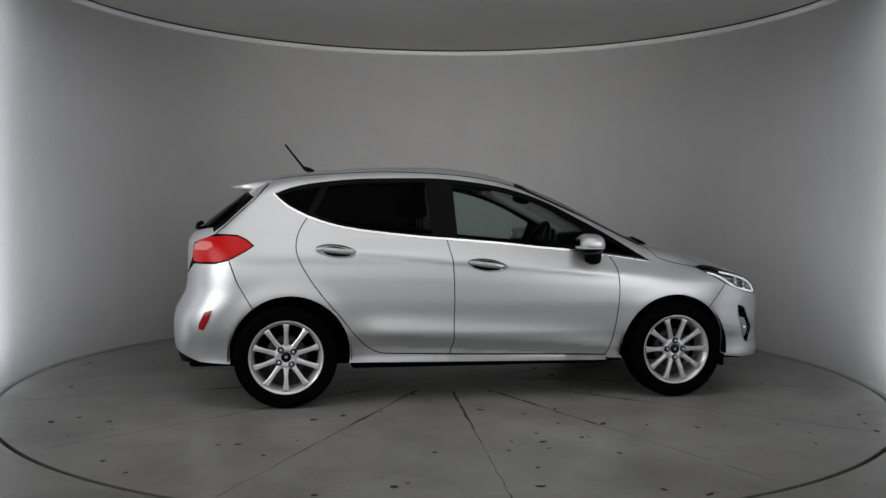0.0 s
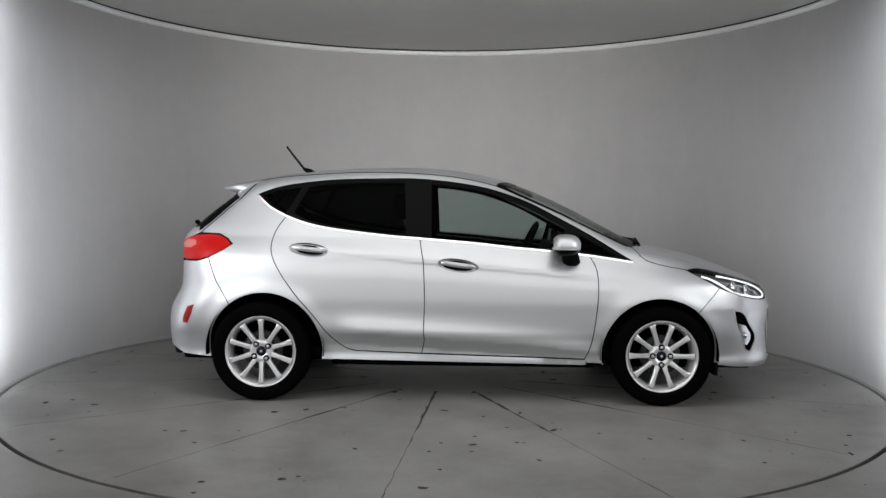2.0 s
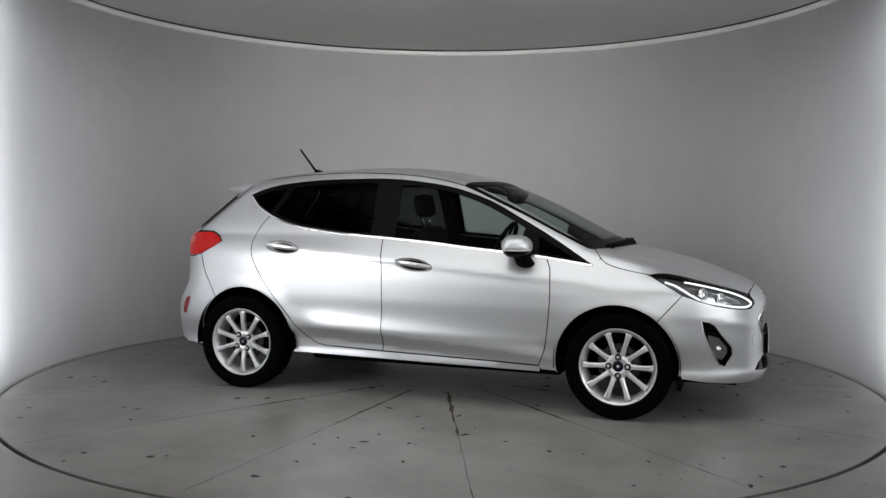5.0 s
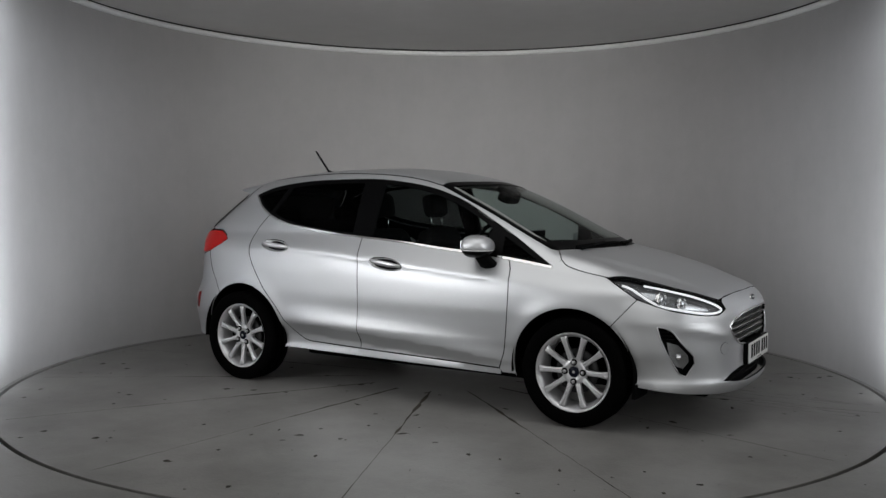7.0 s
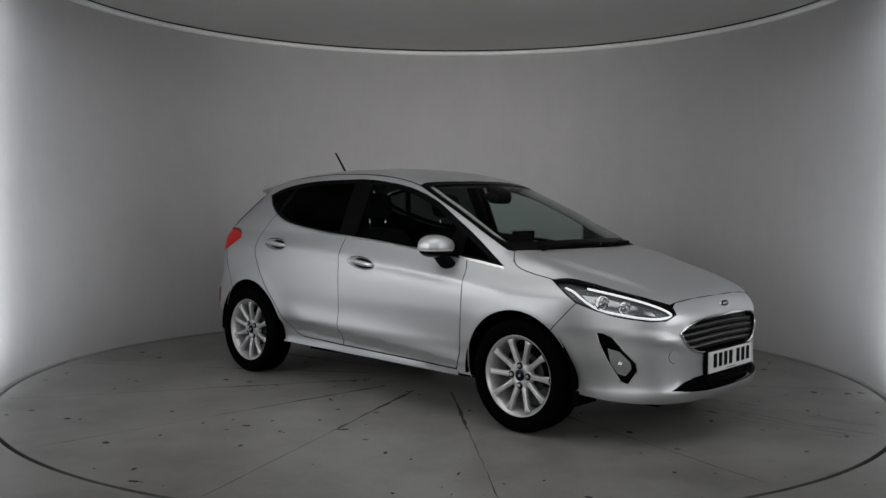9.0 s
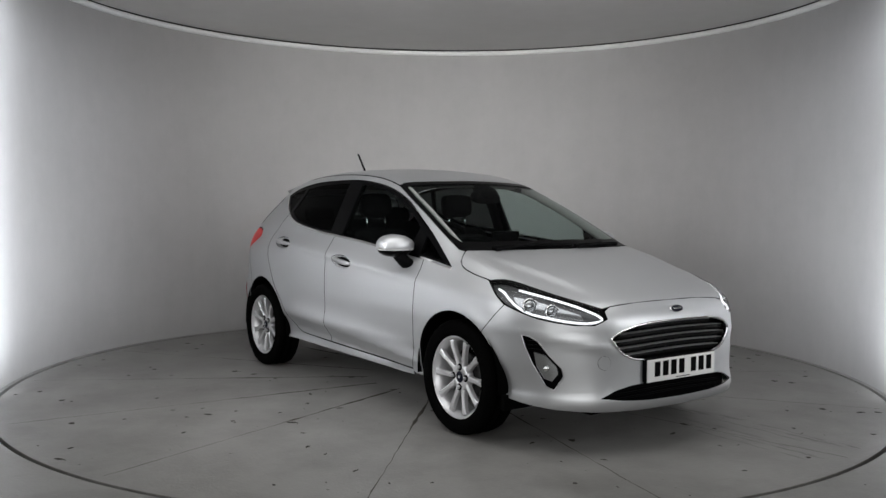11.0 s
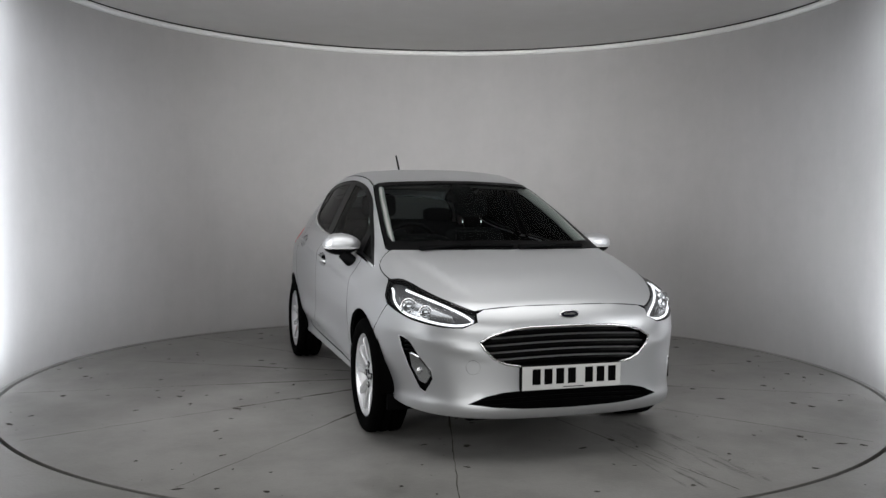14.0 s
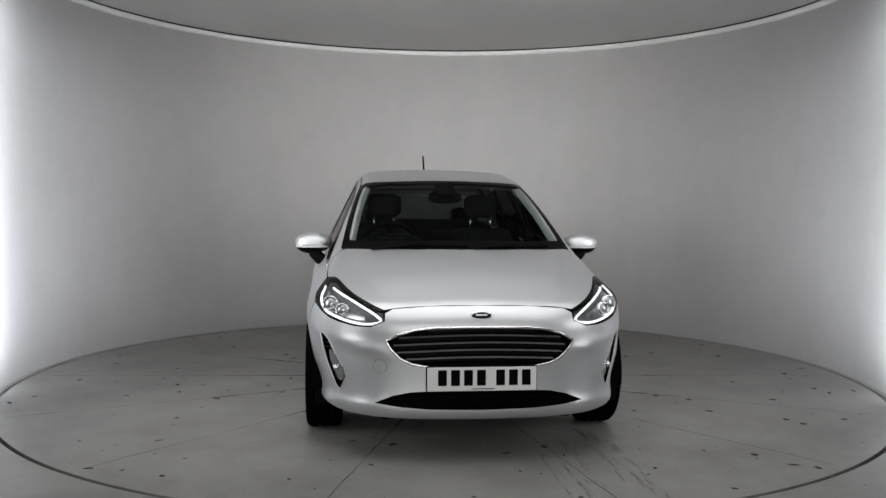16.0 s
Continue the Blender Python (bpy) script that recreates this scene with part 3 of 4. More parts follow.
for name, outline, mat, label in OPENINGS:
    for fl, holder in zip((False, True), surrounds):
        pane = part(name, panel(inset(outline, -0.004), "side", mat, proud=-0.006, depth=0.004, gap=0.05, flip=fl, rim=False), holder, label)
        pane.visible_shadow = False
strip = BELT_REAR[1:] + BELT_FRONT + soft([(0.806, 0.922), (0.92, 0.906), (1.075, 0.883)])
strip = DLO_TAIL + strip
both("belt_trim", lambda fl: panel([(x, z - 0.004) for x, z in strip] + [(x, z + 0.007) for x, z in strip[::-1]], "side", CHROME, proud=0.003, gap=0.02, depth=0.006, flip=fl), label="bright metal strip under the side windows")

# bonnet, screen, roof
bonnet = [(1.215, 0), (1.195, -0.25), (1.135, -0.5)] + WING_TOP[:-1] + LAMP_TOP + [(1.950, -0.417), (1.967, -0.244), (1.978, 0)]
bonnet = bonnet + [(x, -y) for x, y in reversed(bonnet) if y]
part("bonnet", panel(inset(bonnet, 0.0015), "top", PAINT, gap=0.024, depth=0.008), car)
# black sheet added under the bonnet, stands for shade in its edge gap
part("bonnet_backing", panel(inset(bonnet, 0.006), "top", DARK, proud=-0.017, gap=0.08, rim=False), car)
screen_half = [(1.198, 0), (1.178, -0.25), (1.125, -0.5)] + SCREEN_SIDE + [(0.27, -0.42), (0.318, -0.233), (0.335, 0)]
screen = screen_half + [(x, -y) for x, y in reversed(screen_half) if y]
pane_half = [(1.11, 0), (1.095, -0.25), (1.04, -0.5), (0.985, -0.620), (0.9, -0.628), (0.704, -0.605), (0.45, -0.567), (0.295, -0.535), (0.322, -0.42), (0.365, -0.233), (0.382, 0)]
pane = pane_half + [(x, -y) for x, y in reversed(pane_half) if y]
frit = part("windscreen", panel(inset(screen, D), "top", GLOSS, gap=0.04, holes=[pane]), car, "windscreen with a black edge band")
glass = part("pane", panel(inset(pane, -0.004), "top", GLASS, proud=-0.003, gap=0.035, rim=False), frit, "clear glass")
glass.visible_shadow = False
roof_half = [(0.33, 0), (0.313, -0.233), (0.265, -0.42)] + ROOF_SIDE + [(-1.37, -0.3), (-1.385, 0)]
roof = roof_half + [(x, -y) for x, y in reversed(roof_half) if y]
part("roof", panel(inset(roof, D), "top", PAINT, gap=0.045), car)
part("headlining", panel(inset(roof, 0.02), "top", LINER, proud=-0.05, gap=0.09, rim=False), car, "pale cloth headlining")

# front bumper: one moulding from arch to arch
HL_LOW = [tuple(q) for q in cast(flat([(1.985, -0.461, 0.678), (1.963, -0.530, 0.648), (1.913, -0.606, 0.648), (1.84, -0.68, 0.660), (1.772, -0.728, 0.674), (1.69, -0.770, 0.700)], "nose"), "nose")] + bumper_cut[:1]
a_points = lifted(arch(0, 49, -9, 12), "side")
bumper_half = [(1.978, 0, 0.751), (1.967, -0.244, 0.748), (1.950, -0.417, 0.734), (1.955, -0.455, 0.714)] + HL_LOW + bumper_cut[1:-1] + a_points + [(1.592, -0.79, 0.255), (1.73, -0.743, 0.236), (1.85, -0.68, 0.226), (1.973, -0.538, 0.219), (2.04, -0.3, 0.214), (2.065, 0, 0.212)]
grille_half = [(2.046, 0, 0.655), (2.040, -0.219, 0.652), (2.03, -0.32, 0.640), (2.015, -0.395, 0.617), (2.000, -0.452, 0.585), (2.008, -0.430, 0.548), (2.018, -0.385, 0.503), (2.028, -0.33, 0.478), (2.041, -0.252, 0.465), (2.051, 0, 0.462)]
intake_half = [(2.052, 0, 0.352), (2.04, -0.25, 0.350), (2.03, -0.34, 0.343), (2.013, -0.42, 0.325), (1.992, -0.508, 0.288), (2.03, -0.38, 0.274), (2.05, -0.25, 0.266), (2.07, 0, 0.262)]
FOG = [(1.700, -0.771, 0.590), (1.735, -0.752, 0.586), (1.772, -0.730, 0.566), (1.816, -0.698, 0.502), (1.867, -0.652, 0.435), (1.873, -0.645, 0.392), (1.838, -0.675, 0.322), (1.803, -0.698, 0.337), (1.745, -0.738, 0.448), (1.712, -0.76, 0.53)]


def right_left(points, fl):
    return [(x, -y if fl else y, z) for x, y, z in points]


grille_line = flat(mirrored(grille_half), "nose")
intake_line = flat(mirrored(intake_half), "nose")
fog_line = [flat(right_left(FOG, fl), "nose") for fl in (False, True)]
bumper = part("front_bumper", panel(inset(flat(mirrored(bumper_half), "nose"), 0.0018), "nose", PAINT, gap=0.03, depth=0.012, holes=[inset(grille_line, 0.0), intake_line] + fog_line), car)
# black sheet set behind the openings, gives grille and intake their depth of shade
part("bumper_backing", panel(flat(mirrored([(2.0, 0, 0.70), (1.97, -0.40, 0.70), (1.9, -0.55, 0.63), (1.6, -0.8, 0.7), (1.53, -0.83, 0.6), (1.62, -0.79, 0.28), (1.85, -0.68, 0.24), (2.05, 0, 0.23)]), "nose"), "nose", DARK, proud=-0.045, gap=0.07, rim=False), car, "black backing sheet for the shade behind grille and intake")
# bright frame round the grille, slats across it
ring = cast(grille_line, "nose")
ring = ring + normals(ring) * 0.004
part("grille_frame", sweep(list(map(tuple, ring)), (0.006, 0.007), CHROME, 8, True, up=(1, 0, 0)), bumper, "bright metal grille frame")


def slat(z0, z1, half, out, mat):
    """A grille bar that follows the nose from side to side."""
    n, verts, faces = 24, [], []
    for i in range(n + 1):
        y = half * (2 * i / n - 1)
        droop = 0.020 * (y / 0.45) ** 2
        x = 2.05 - 0.10 * y * y - 0.75 * y ** 4 + out
        verts += [(x - 0.034, y, z1 - droop - 0.004), (x - 0.004, y, z1 - droop), (x, y, (z0 + z1) / 2 - droop), (x - 0.006, y, z0 - droop), (x - 0.034, y, z0 - droop + 0.004)]
    for i in range(n):
        faces += [(5 * i + k, 5 * i + k + 1, 5 * i + k + 6, 5 * i + k + 5) for k in range(4)]
    return mesh_of("slat", verts, [f[::-1] for f in faces], mat, False)


BRIGHT = material("slat_bright", (0.55, 0.55, 0.55), 0.3, 0.8)
SLAT = material("slat_black", (0.002, 0.002, 0.002), 0.4, Specular_IOR_Level=0.06)
for i, (zc, half) in enumerate(((0.636, 0.27), (0.603, 0.405), (0.568, 0.430), (0.533, 0.412), (0.498, 0.37))):
    bar = part("grille_slat", slat(zc - 0.013, zc + 0.008, half, -0.012, SLAT), bumper, "gloss black grille bar with a bright upper edge")
    part("slat_edge", slat(zc + 0.0082, zc + 0.0132, half * 0.97, -0.006, BRIGHT), bar)
for zc, half in ((0.335, 0.36), (0.312, 0.43), (0.289, 0.46)):
    part("intake_bar", slat(zc - 0.007, zc + 0.004, half, -0.022, DARK), bumper)
cap = cast(flat([(1.987, -0.481, 0.463)], "nose"), "nose")[0]
ca, cb = flat([tuple(cap)], "nose")[0]
ring = ellipse(ca, cb, 0.033 / 0.92, 0.034, 0, 24)
part("tow_cover", panel(ring, "nose", PAINT, proud=0.0015, gap=0.015, depth=0.004), bumper, "round painted towing-eye cover")
loop = cast(ring, "nose")
part("cover_joint", sweep(list(map(tuple, loop + normals(loop) * 0.0002)), (0.0012, 0.0012), DARK, 5, True, up=(1, 0, 0)), bumper)

# number plate on a black holder, characters as plain bars
def box(x0, x1, y0, y1, z0, z1, mat, bevel=0.0):
    bm = bmesh.new()
    bmesh.ops.create_cube(bm, size=1, matrix=Matrix.LocRotScale(((x0 + x1) / 2, (y0 + y1) / 2, (z0 + z1) / 2), None, (x1 - x0, y1 - y0, z1 - z0)))
    if bevel:
        bmesh.ops.bevel(bm, geom=bm.edges[:], offset=bevel, segments=2, affect="EDGES", profile=0.5)
    return bm, mat


plate = part("number_plate", box(2.066, 2.072, -0.262, 0.262, 0.354, 0.468, WHITE, 0.002), car, "white number plate with dark characters as bars")
part("plate_holder", box(2.02, 2.066, -0.266, 0.266, 0.352, 0.470, DARK, 0.003), plate, "black plate holder")
for y in (-0.190, -0.128, -0.066, -0.004, 0.088, 0.150, 0.212):
    part("bar", box(2.0722, 2.0732, y - 0.021, y + 0.021, 0.380, 0.455, DARK), plate, "dark bar")
part("bar", box(2.0722, 2.0730, -0.05, 0.06, 0.362, 0.366, DARK), plate, "dark bar")


def oval(a, b, thick, mat, n=32):
    """A domed oval that faces +x."""
    verts, faces = [], []
    for r, x in ((1.0, 0.0), (1.0, thick * 0.6), (0.9, thick), (0.5, thick * 1.1)):
        verts += [(x, a * r * math.cos(2 * math.pi * i / n), b * r * math.sin(2 * math.pi * i / n)) for i in range(n)]
    for k in range(3):
        faces += [(k * n + i, k * n + (i + 1) % n, (k + 1) * n + (i + 1) % n, (k + 1) * n + i) for i in range(n)]
    faces.append(tuple(3 * n + i for i in range(n)))
    return mesh_of("oval", verts, faces, mat)


badge = part("badge", oval(0.052, 0.020, 0.006, CHROME), car, "small dark blue oval badge with a bright rim")
badge.matrix_basis = pose(2.024, 0, 0.708, 0, -16, 0)
part("badge_field", oval(0.047, 0.0165, 0.0078, BLUE), badge).matrix_basis = pose(0.0005, 0, 0)
part("badge_mark", box(0.0086, 0.0094, -0.028, 0.028, -0.004, 0.004, CHROME, 0.001), badge)

# headlights: dark case, bright reflector, lens, running light
HL = lamp_top + HL_LOW + lamp_rear[::-1][1:-1]
DRL = [(1.50, -0.765, 0.812), (1.555, -0.770, 0.795), (1.61, -0.785, 0.765), (1.66, -0.78, 0.732), (1.72, -0.752, 0.700), (1.80, -0.70, 0.682), (1.88, -0.63, 0.666), (1.94, -0.553, 0.660), (1.973, -0.483, 0.675), (1.950, -0.488, 0.699), (1.895, -0.534, 0.731), (1.815, -0.595, 0.763), (1.70, -0.660, 0.793), (1.60, -0.703, 0.813)]


def sphere_bm(r, sx=1, sy=1, sz=1, seg=20, rings=12):
    bm = bmesh.new()
    bmesh.ops.create_uvsphere(bm, u_segments=seg, v_segments=rings, radius=r, matrix=Matrix.Diagonal((sx, sy, sz, 1)))
    for q in bm.faces:
        q.smooth = True
    return bm


REFLECT = material("lamp_reflector", (0.42, 0.43, 0.44), 0.2, 0.9)
FOG_GLASS = material("fog_glass", (0.42, 0.43, 0.44), 0.16, 0.9)
GREYCASE = material("lamp_case", (0.09, 0.09, 0.093), 0.3, 0.4)
for fl in (False, True):
    s = -1 if fl else 1
    line = flat(right_left(HL, fl), "nose")
    case = part("headlight", panel(line, "nose", GLOSS, proud=-0.004, gap=0.03, depth=0.06, holes=[inset(line, 0.005)]), car, "clear headlight with a white running light")
    part("lamp_case", panel(inset(line, 0.004), "nose", GREYCASE, proud=-0.032, gap=0.03, rim=False), case)
    bowl_line = flat(right_left([(1.60, -0.75, 0.790), (1.66, -0.765, 0.735), (1.74, -0.735, 0.703), (1.83, -0.67, 0.688), (1.93, -0.56, 0.680), (1.90, -0.56, 0.712), (1.80, -0.63, 0.750), (1.69, -0.69, 0.780)], fl), "nose")
    part("reflector", panel(bowl_line, "nose", REFLECT, proud=-0.028, gap=0.02, depth=0.008), case, "bright reflector")
    for c, r in (((1.70, -0.715, 0.742), 0.034), ((1.795, -0.655, 0.722), 0.028)):
        q = cast(flat([(c[0], c[1] * s, c[2])], "nose"), "nose")
        q = q - normals(q) * 0.024
        m = Matrix.Translation(q[0]) @ Vector((0.9, -0.35 * s, 0.1)).to_track_quat("Z", "Y").to_matrix().to_4x4()
        v, f = lathe([(r * 1.25, -0.01), (r * 1.25, 0.006), (r * 1.08, 0.009), (r, 0.0)], 24)
        part("projector_ring", mesh_of("ring", v, f, CHROME), case).matrix_basis = m
        part("projector_lens", (sphere_bm(r, 1, 1, 0.6), REFLECT), case).matrix_basis = m
    pts = cast(flat(right_left(soft(DRL, 0.02), fl), "nose"), "nose")
    pts = pts - normals(pts) * 0.014
    part("running_light", sweep(list(map(tuple, pts)), (0.0058, 0.0058), LED, 8, False, up=(1, 0, 0)), case, "glowing white light guide")
    lens = part("lens", panel(inset(line, 0.002), "nose", LENS, proud=0.0005, gap=0.03, rim=False), case, "clear lens")
    lens.visible_shadow = False
    # fog lamp in a black bezel with a bright edge
    fline = fog_line[int(fl)]
    bezel = part("fog_bezel", panel(inset(fline, 0.001), "nose", DARK, proud=-0.03, gap=0.02, depth=0.01), car, "black fog lamp bezel")
    edge = cast(fline, "nose")
    edge = edge - normals(edge) * 0.002
    part("bezel_edge", sweep(list(map(tuple, edge)), (0.004, 0.004), SATIN, 6, True, up=(1, 0, 0)), bezel)
    fl_line = flat(right_left([(1.748, -0.737, 0.505), (1.80, -0.706, 0.490), (1.845, -0.670, 0.435), (1.85, -0.665, 0.400), (1.825, -0.684, 0.362), (1.79, -0.707, 0.375), (1.76, -0.728, 0.43)], fl), "nose")
    lamp = part("fog_lamp", panel(fl_line, "nose", FOG_GLASS, proud=-0.014, gap=0.015, depth=0.014), bezel, "clear fog lamp with a bright reflector")
    q = cast(flat([(1.80, -0.70 * s, 0.425)], "nose"), "nose")
    q = q - normals(q) * 0.012
    part("bulb", (sphere_bm(0.016), CHROME), lamp).matrix_basis = Matrix.Translation(q[0])
    for zz in (0.52, 0.54, 0.56):
        a = cast(flat([(1.725, -0.755 * s, zz), (1.785 - (zz - 0.52) * 0.6, -0.722 * s, zz)], "nose"), "nose")
        part("bezel_rib", sweep([tuple(a[0] - normals(a[:1])[0] * 0.012), tuple(a[1] - normals(a[1:])[0] * 0.012)], (0.006, 0.004), GLOSS, 6), bezel)

# rear: bumper, tailgate, lamps, spoiler
r_points = lifted(arch(1, 128, 190, 12), "side")
rear_cut = lifted([(-1.583, 0.895), (-1.530, 0.750)], "side")
rear_half = [(-1.88, 0, 0.80), (-1.85, -0.45, 0.80), (-1.80, -0.600, 0.868), (-1.666, -0.762, 0.872), (-1.62, -0.785, 0.884)] + rear_cut + r_points + [(-1.594, -0.771, 0.262), (-1.773, -0.716, 0.272), (-1.870, -0.639, 0.305), (-1.95, -0.3, 0.345), (-1.96, 0, 0.35)]
REFL = [(-1.761, -0.746, 0.513), (-1.726, -0.764, 0.584), (-1.677, -0.785, 0.599), (-1.700, -0.778, 0.534), (-1.732, -0.758, 0.471), (-1.766, -0.740, 0.478)]
rear_bumper = part("rear_bumper", panel(inset(flat(mirrored(rear_half), "stern"), D), "stern", PAINT, gap=0.04, depth=0.02), car)
diff_half = [(-1.95, 0, 0.36), (-1.94, -0.3, 0.353), (-1.86, -0.639, 0.312), (-1.80, -0.69, 0.285), (-1.80, -0.64, 0.262), (-1.85, -0.5, 0.252), (-1.9, 0, 0.25)]
part("diffuser", panel(flat(mirrored(diff_half), "stern"), "stern", DARK, proud=-0.006, gap=0.05), rear_bumper, "black lower bumper insert")
tail_half = [(-1.46, 0, 1.39), (-1.40, -0.40, 1.375), (-1.34, -0.46, 1.37), (-1.43, -0.572, 1.268), (-1.52, -0.615, 1.185), (-1.606, -0.657, 1.10), (-1.668, -0.676, 1.047), (-1.70, -0.660, 1.03), (-1.80, -0.585, 0.99), (-1.815, -0.565, 0.90), (-1.85, -0.45, 0.81), (-1.88, 0, 0.81)]
rear_glass_half = [(-1.52, 0, 1.325), (-1.45, -0.46, 1.30), (-1.56, -0.585, 1.17), (-1.66, -0.60, 1.085), (-1.78, -0.40, 1.06), (-1.80, 0, 1.06)]
rear_hole = flat(mirrored(rear_glass_half), "stern")
tailgate = part("tailgate", panel(inset(flat(mirrored(tail_half), "stern"), D), "stern", PAINT, gap=0.04, holes=[rear_hole]), car)
rear_pane = part("rear_screen", panel(inset(rear_hole, -0.006), "stern", TINT, proud=-0.003, gap=0.06, rim=False), tailgate, "dark rear window")
rear_pane.visible_shadow = False
part("screen_flank", panel(flat(mirrored([(-1.50, -0.40, 1.33), (-1.44, -0.555, 1.275), (-1.53, -0.605, 1.19), (-1.61, -0.64, 1.105), (-1.67, -0.645, 1.06), (-1.66, -0.60, 1.08), (-1.56, -0.58, 1.17), (-1.46, -0.46, 1.29)][:8])[:8], "stern"), "stern", GLOSS, proud=0.003, gap=0.03), tailgate, "black band beside the rear window")
TAILLAMP = [(-1.812, -0.575, 0.943), (-1.765, -0.628, 1.013), (-1.690, -0.673, 1.033), (-1.60, -0.70, 1.038), (-1.535, -0.715, 1.036), (-1.475, -0.743, 1.008), (-1.446, -0.769, 0.980), (-1.498, -0.786, 0.945), (-1.581, -0.792, 0.901), (-1.666, -0.760, 0.880), (-1.75, -0.66, 0.876), (-1.805, -0.590, 0.878)]
for fl in (False, True):
    line = flat(right_left(TAILLAMP, fl), "stern")
    lamp = part("tail_lamp", panel(inset(line, 0.002), "stern", RED, proud=0.002, gap=0.025), car, "red tail lamp with a clear window")
    clear = flat(right_left([(-1.79, -0.600, 0.985), (-1.745, -0.645, 1.005), (-1.68, -0.685, 1.0), (-1.665, -0.70, 0.975), (-1.70, -0.68, 0.952), (-1.79, -0.60, 0.950)], fl), "stern")
    part("clear_window", panel(clear, "stern", material("clear_lamp", (0.60, 0.16, 0.14), 0.3), proud=0.004, gap=0.02, depth=0.003), lamp, "clear reversing light")
    part("rear_reflector", panel(inset(flat(right_left(REFL, fl), "stern"), 0.002), "stern", material("reflector_red", (0.25, 0.006, 0.008), 0.25), proud=0.004, gap=0.02, depth=0.006), rear_bumper, "red reflector")


# added black sheet, keeps the tail lamps' red out of the cabin
part("rear_blocker", panel(flat(mirrored([(-1.85, 0, 1.0), (-1.79, -0.58, 1.01), (-1.66, -0.67, 1.04), (-1.47, -0.75, 1.0), (-1.48, -0.80, 0.7), (-1.62, -0.77, 0.3), (-1.86, -0.6, 0.25), (-1.9, 0, 0.25)]), "stern"), "stern", DARK, proud=-0.03, gap=0.08, rim=False), car, "black sheet added inside the tail to block the lamps' red")


def spoiler():
    n, verts, faces = 20, [], []
    for i in range(n + 1):
        y = 0.475 * (2 * i / n - 1)
        k = (y / 0.5) ** 2
        zt = 1.410 - 0.15 * y * y
        verts += [(-1.33 + 0.02 * k, y, zt + 0.008), (-1.46 + 0.03 * k, y, zt - 0.012), (-1.622 + 0.06 * k, y, zt - 0.036), (-1.630 + 0.06 * k, y, zt - 0.046), (-1.55 + 0.05 * k, y, zt - 0.068), (-1.44 + 0.04 * k, y, zt - 0.10)]
    for i in range(n):
        faces += [(6 * i + k, 6 * i + 6 + k, 6 * i + 7 + k, 6 * i + 1 + k) for k in range(5)]
    faces += [tuple(range(6)), tuple(6 * n + k for k in range(6))[::-1]]
    return mesh_of("spoiler", verts, faces, PAINT)


part("spoiler", spoiler(), tailgate)
part("rear_wiper", sweep([(-1.82, 0.0, 1.065), (-1.835, -0.05, 1.072), (-1.80, -0.30, 1.10), (-1.775, -0.40, 1.11)], (0.016, 0.014), DARK), tailgate, "black rear wiper")

# aerial
aerial = part("aerial", sweep([(-1.07, 0, 1.446), (-1.09, 0, 1.466), (-1.13, 0, 1.482)], [(0.038, 0.026), (0.030, 0.020), (0.014, 0.013)], DARK), car, "black roof aerial")
part("mast", sweep([(-1.118, 0, 1.468), (-1.255, 0, 1.640)], [(0.0085, 0.0085), (0.007, 0.007)], DARK), aerial)

# wipers along the foot of the screen
for pts in ([(1.125, -0.50, 0.99), (1.165, -0.25, 1.012), (1.185, 0.05, 1.055)], [(1.19, 0.08, 0.99), (1.165, 0.28, 1.012), (1.10, 0.53, 1.04)]):
    p = np.array(lifted([q[:2] for q in soft([q[:2] for q in pts], 0.05)]))
    p[:, 2] += 0.010
    w = part("wiper", sweep(list(map(tuple, p)), (0.009, 0.011), DARK), car, "black windscreen wiper")
    part("wiper_arm", sweep([tuple(p[0] + np.array([0.03, 0, -0.01])), tuple(p[len(p) // 2] + np.array([0.012, 0, 0.012]))], (0.010, 0.008), DARK), w)

# door mirrors
for fl in (False, True):
    s = 1 if fl else -1

    def shell(z_low, z_high, grow):
        bm = sphere_bm(1.0, seg=28, rings=20)
        for q in bm.verts:
            x, y, z = q.co
            sq = lambda a, e: math.copysign(abs(a) ** e, a)
            x, y, z = sq(x, 0.85), sq(y, 0.85), sq(z, 0.9)
            q.co = (0.078 * grow * x - (0.022 if x < 0 else 0) * (1 - abs(x)), 0.100 * grow * y, 0.060 * grow * z * (1 - 0.18 * max(0, -y * s)))
        for cut, n_ in ((z_low, (0, 0, -1)), (z_high, (0, 0, 1))):
            res = bmesh.ops.bisect_plane(bm, geom=bm.verts[:] + bm.edges[:] + bm.faces[:], plane_co=(0, 0, cut), plane_no=n_, clear_outer=True)
            rim = [e for e in res["geom_cut"] if isinstance(e, bmesh.types.BMEdge)]
            if rim:
                bmesh.ops.contextual_create(bm, geom=rim)
        return bm
    at = pose(0.648, s * 0.845, 0.992) @ Matrix.Scale(1.12, 4)
    cap_ = part("door_mirror", (shell(-0.014, 0.1, 1.0), PAINT), car, "silver and black door mirror")
    cap_.matrix_basis = at
    part("mirror_base", (shell(-0.1, -0.0155, 0.98), GLOSS), cap_)
    part("indicator", (shell(-0.022, -0.015, 1.01), material("indicator", (0.5, 0.5, 0.5), 0.2)), cap_)
    part("mirror_glass", box(-0.078, -0.074, -0.052, 0.052, -0.010, 0.030, MIRROR, 0.001), cap_)
    part("mirror_arm", sweep([(0.02, s * 0.0, -0.045), (0.03, s * -0.04, -0.085), (0.035, s * -0.075, -0.105), (0.03, s * -0.10, -0.108)], [(0.045, 0.03), (0.05, 0.034), (0.055, 0.03), (0.05, 0.024)], DARK, 12), cap_, "black mirror arm")


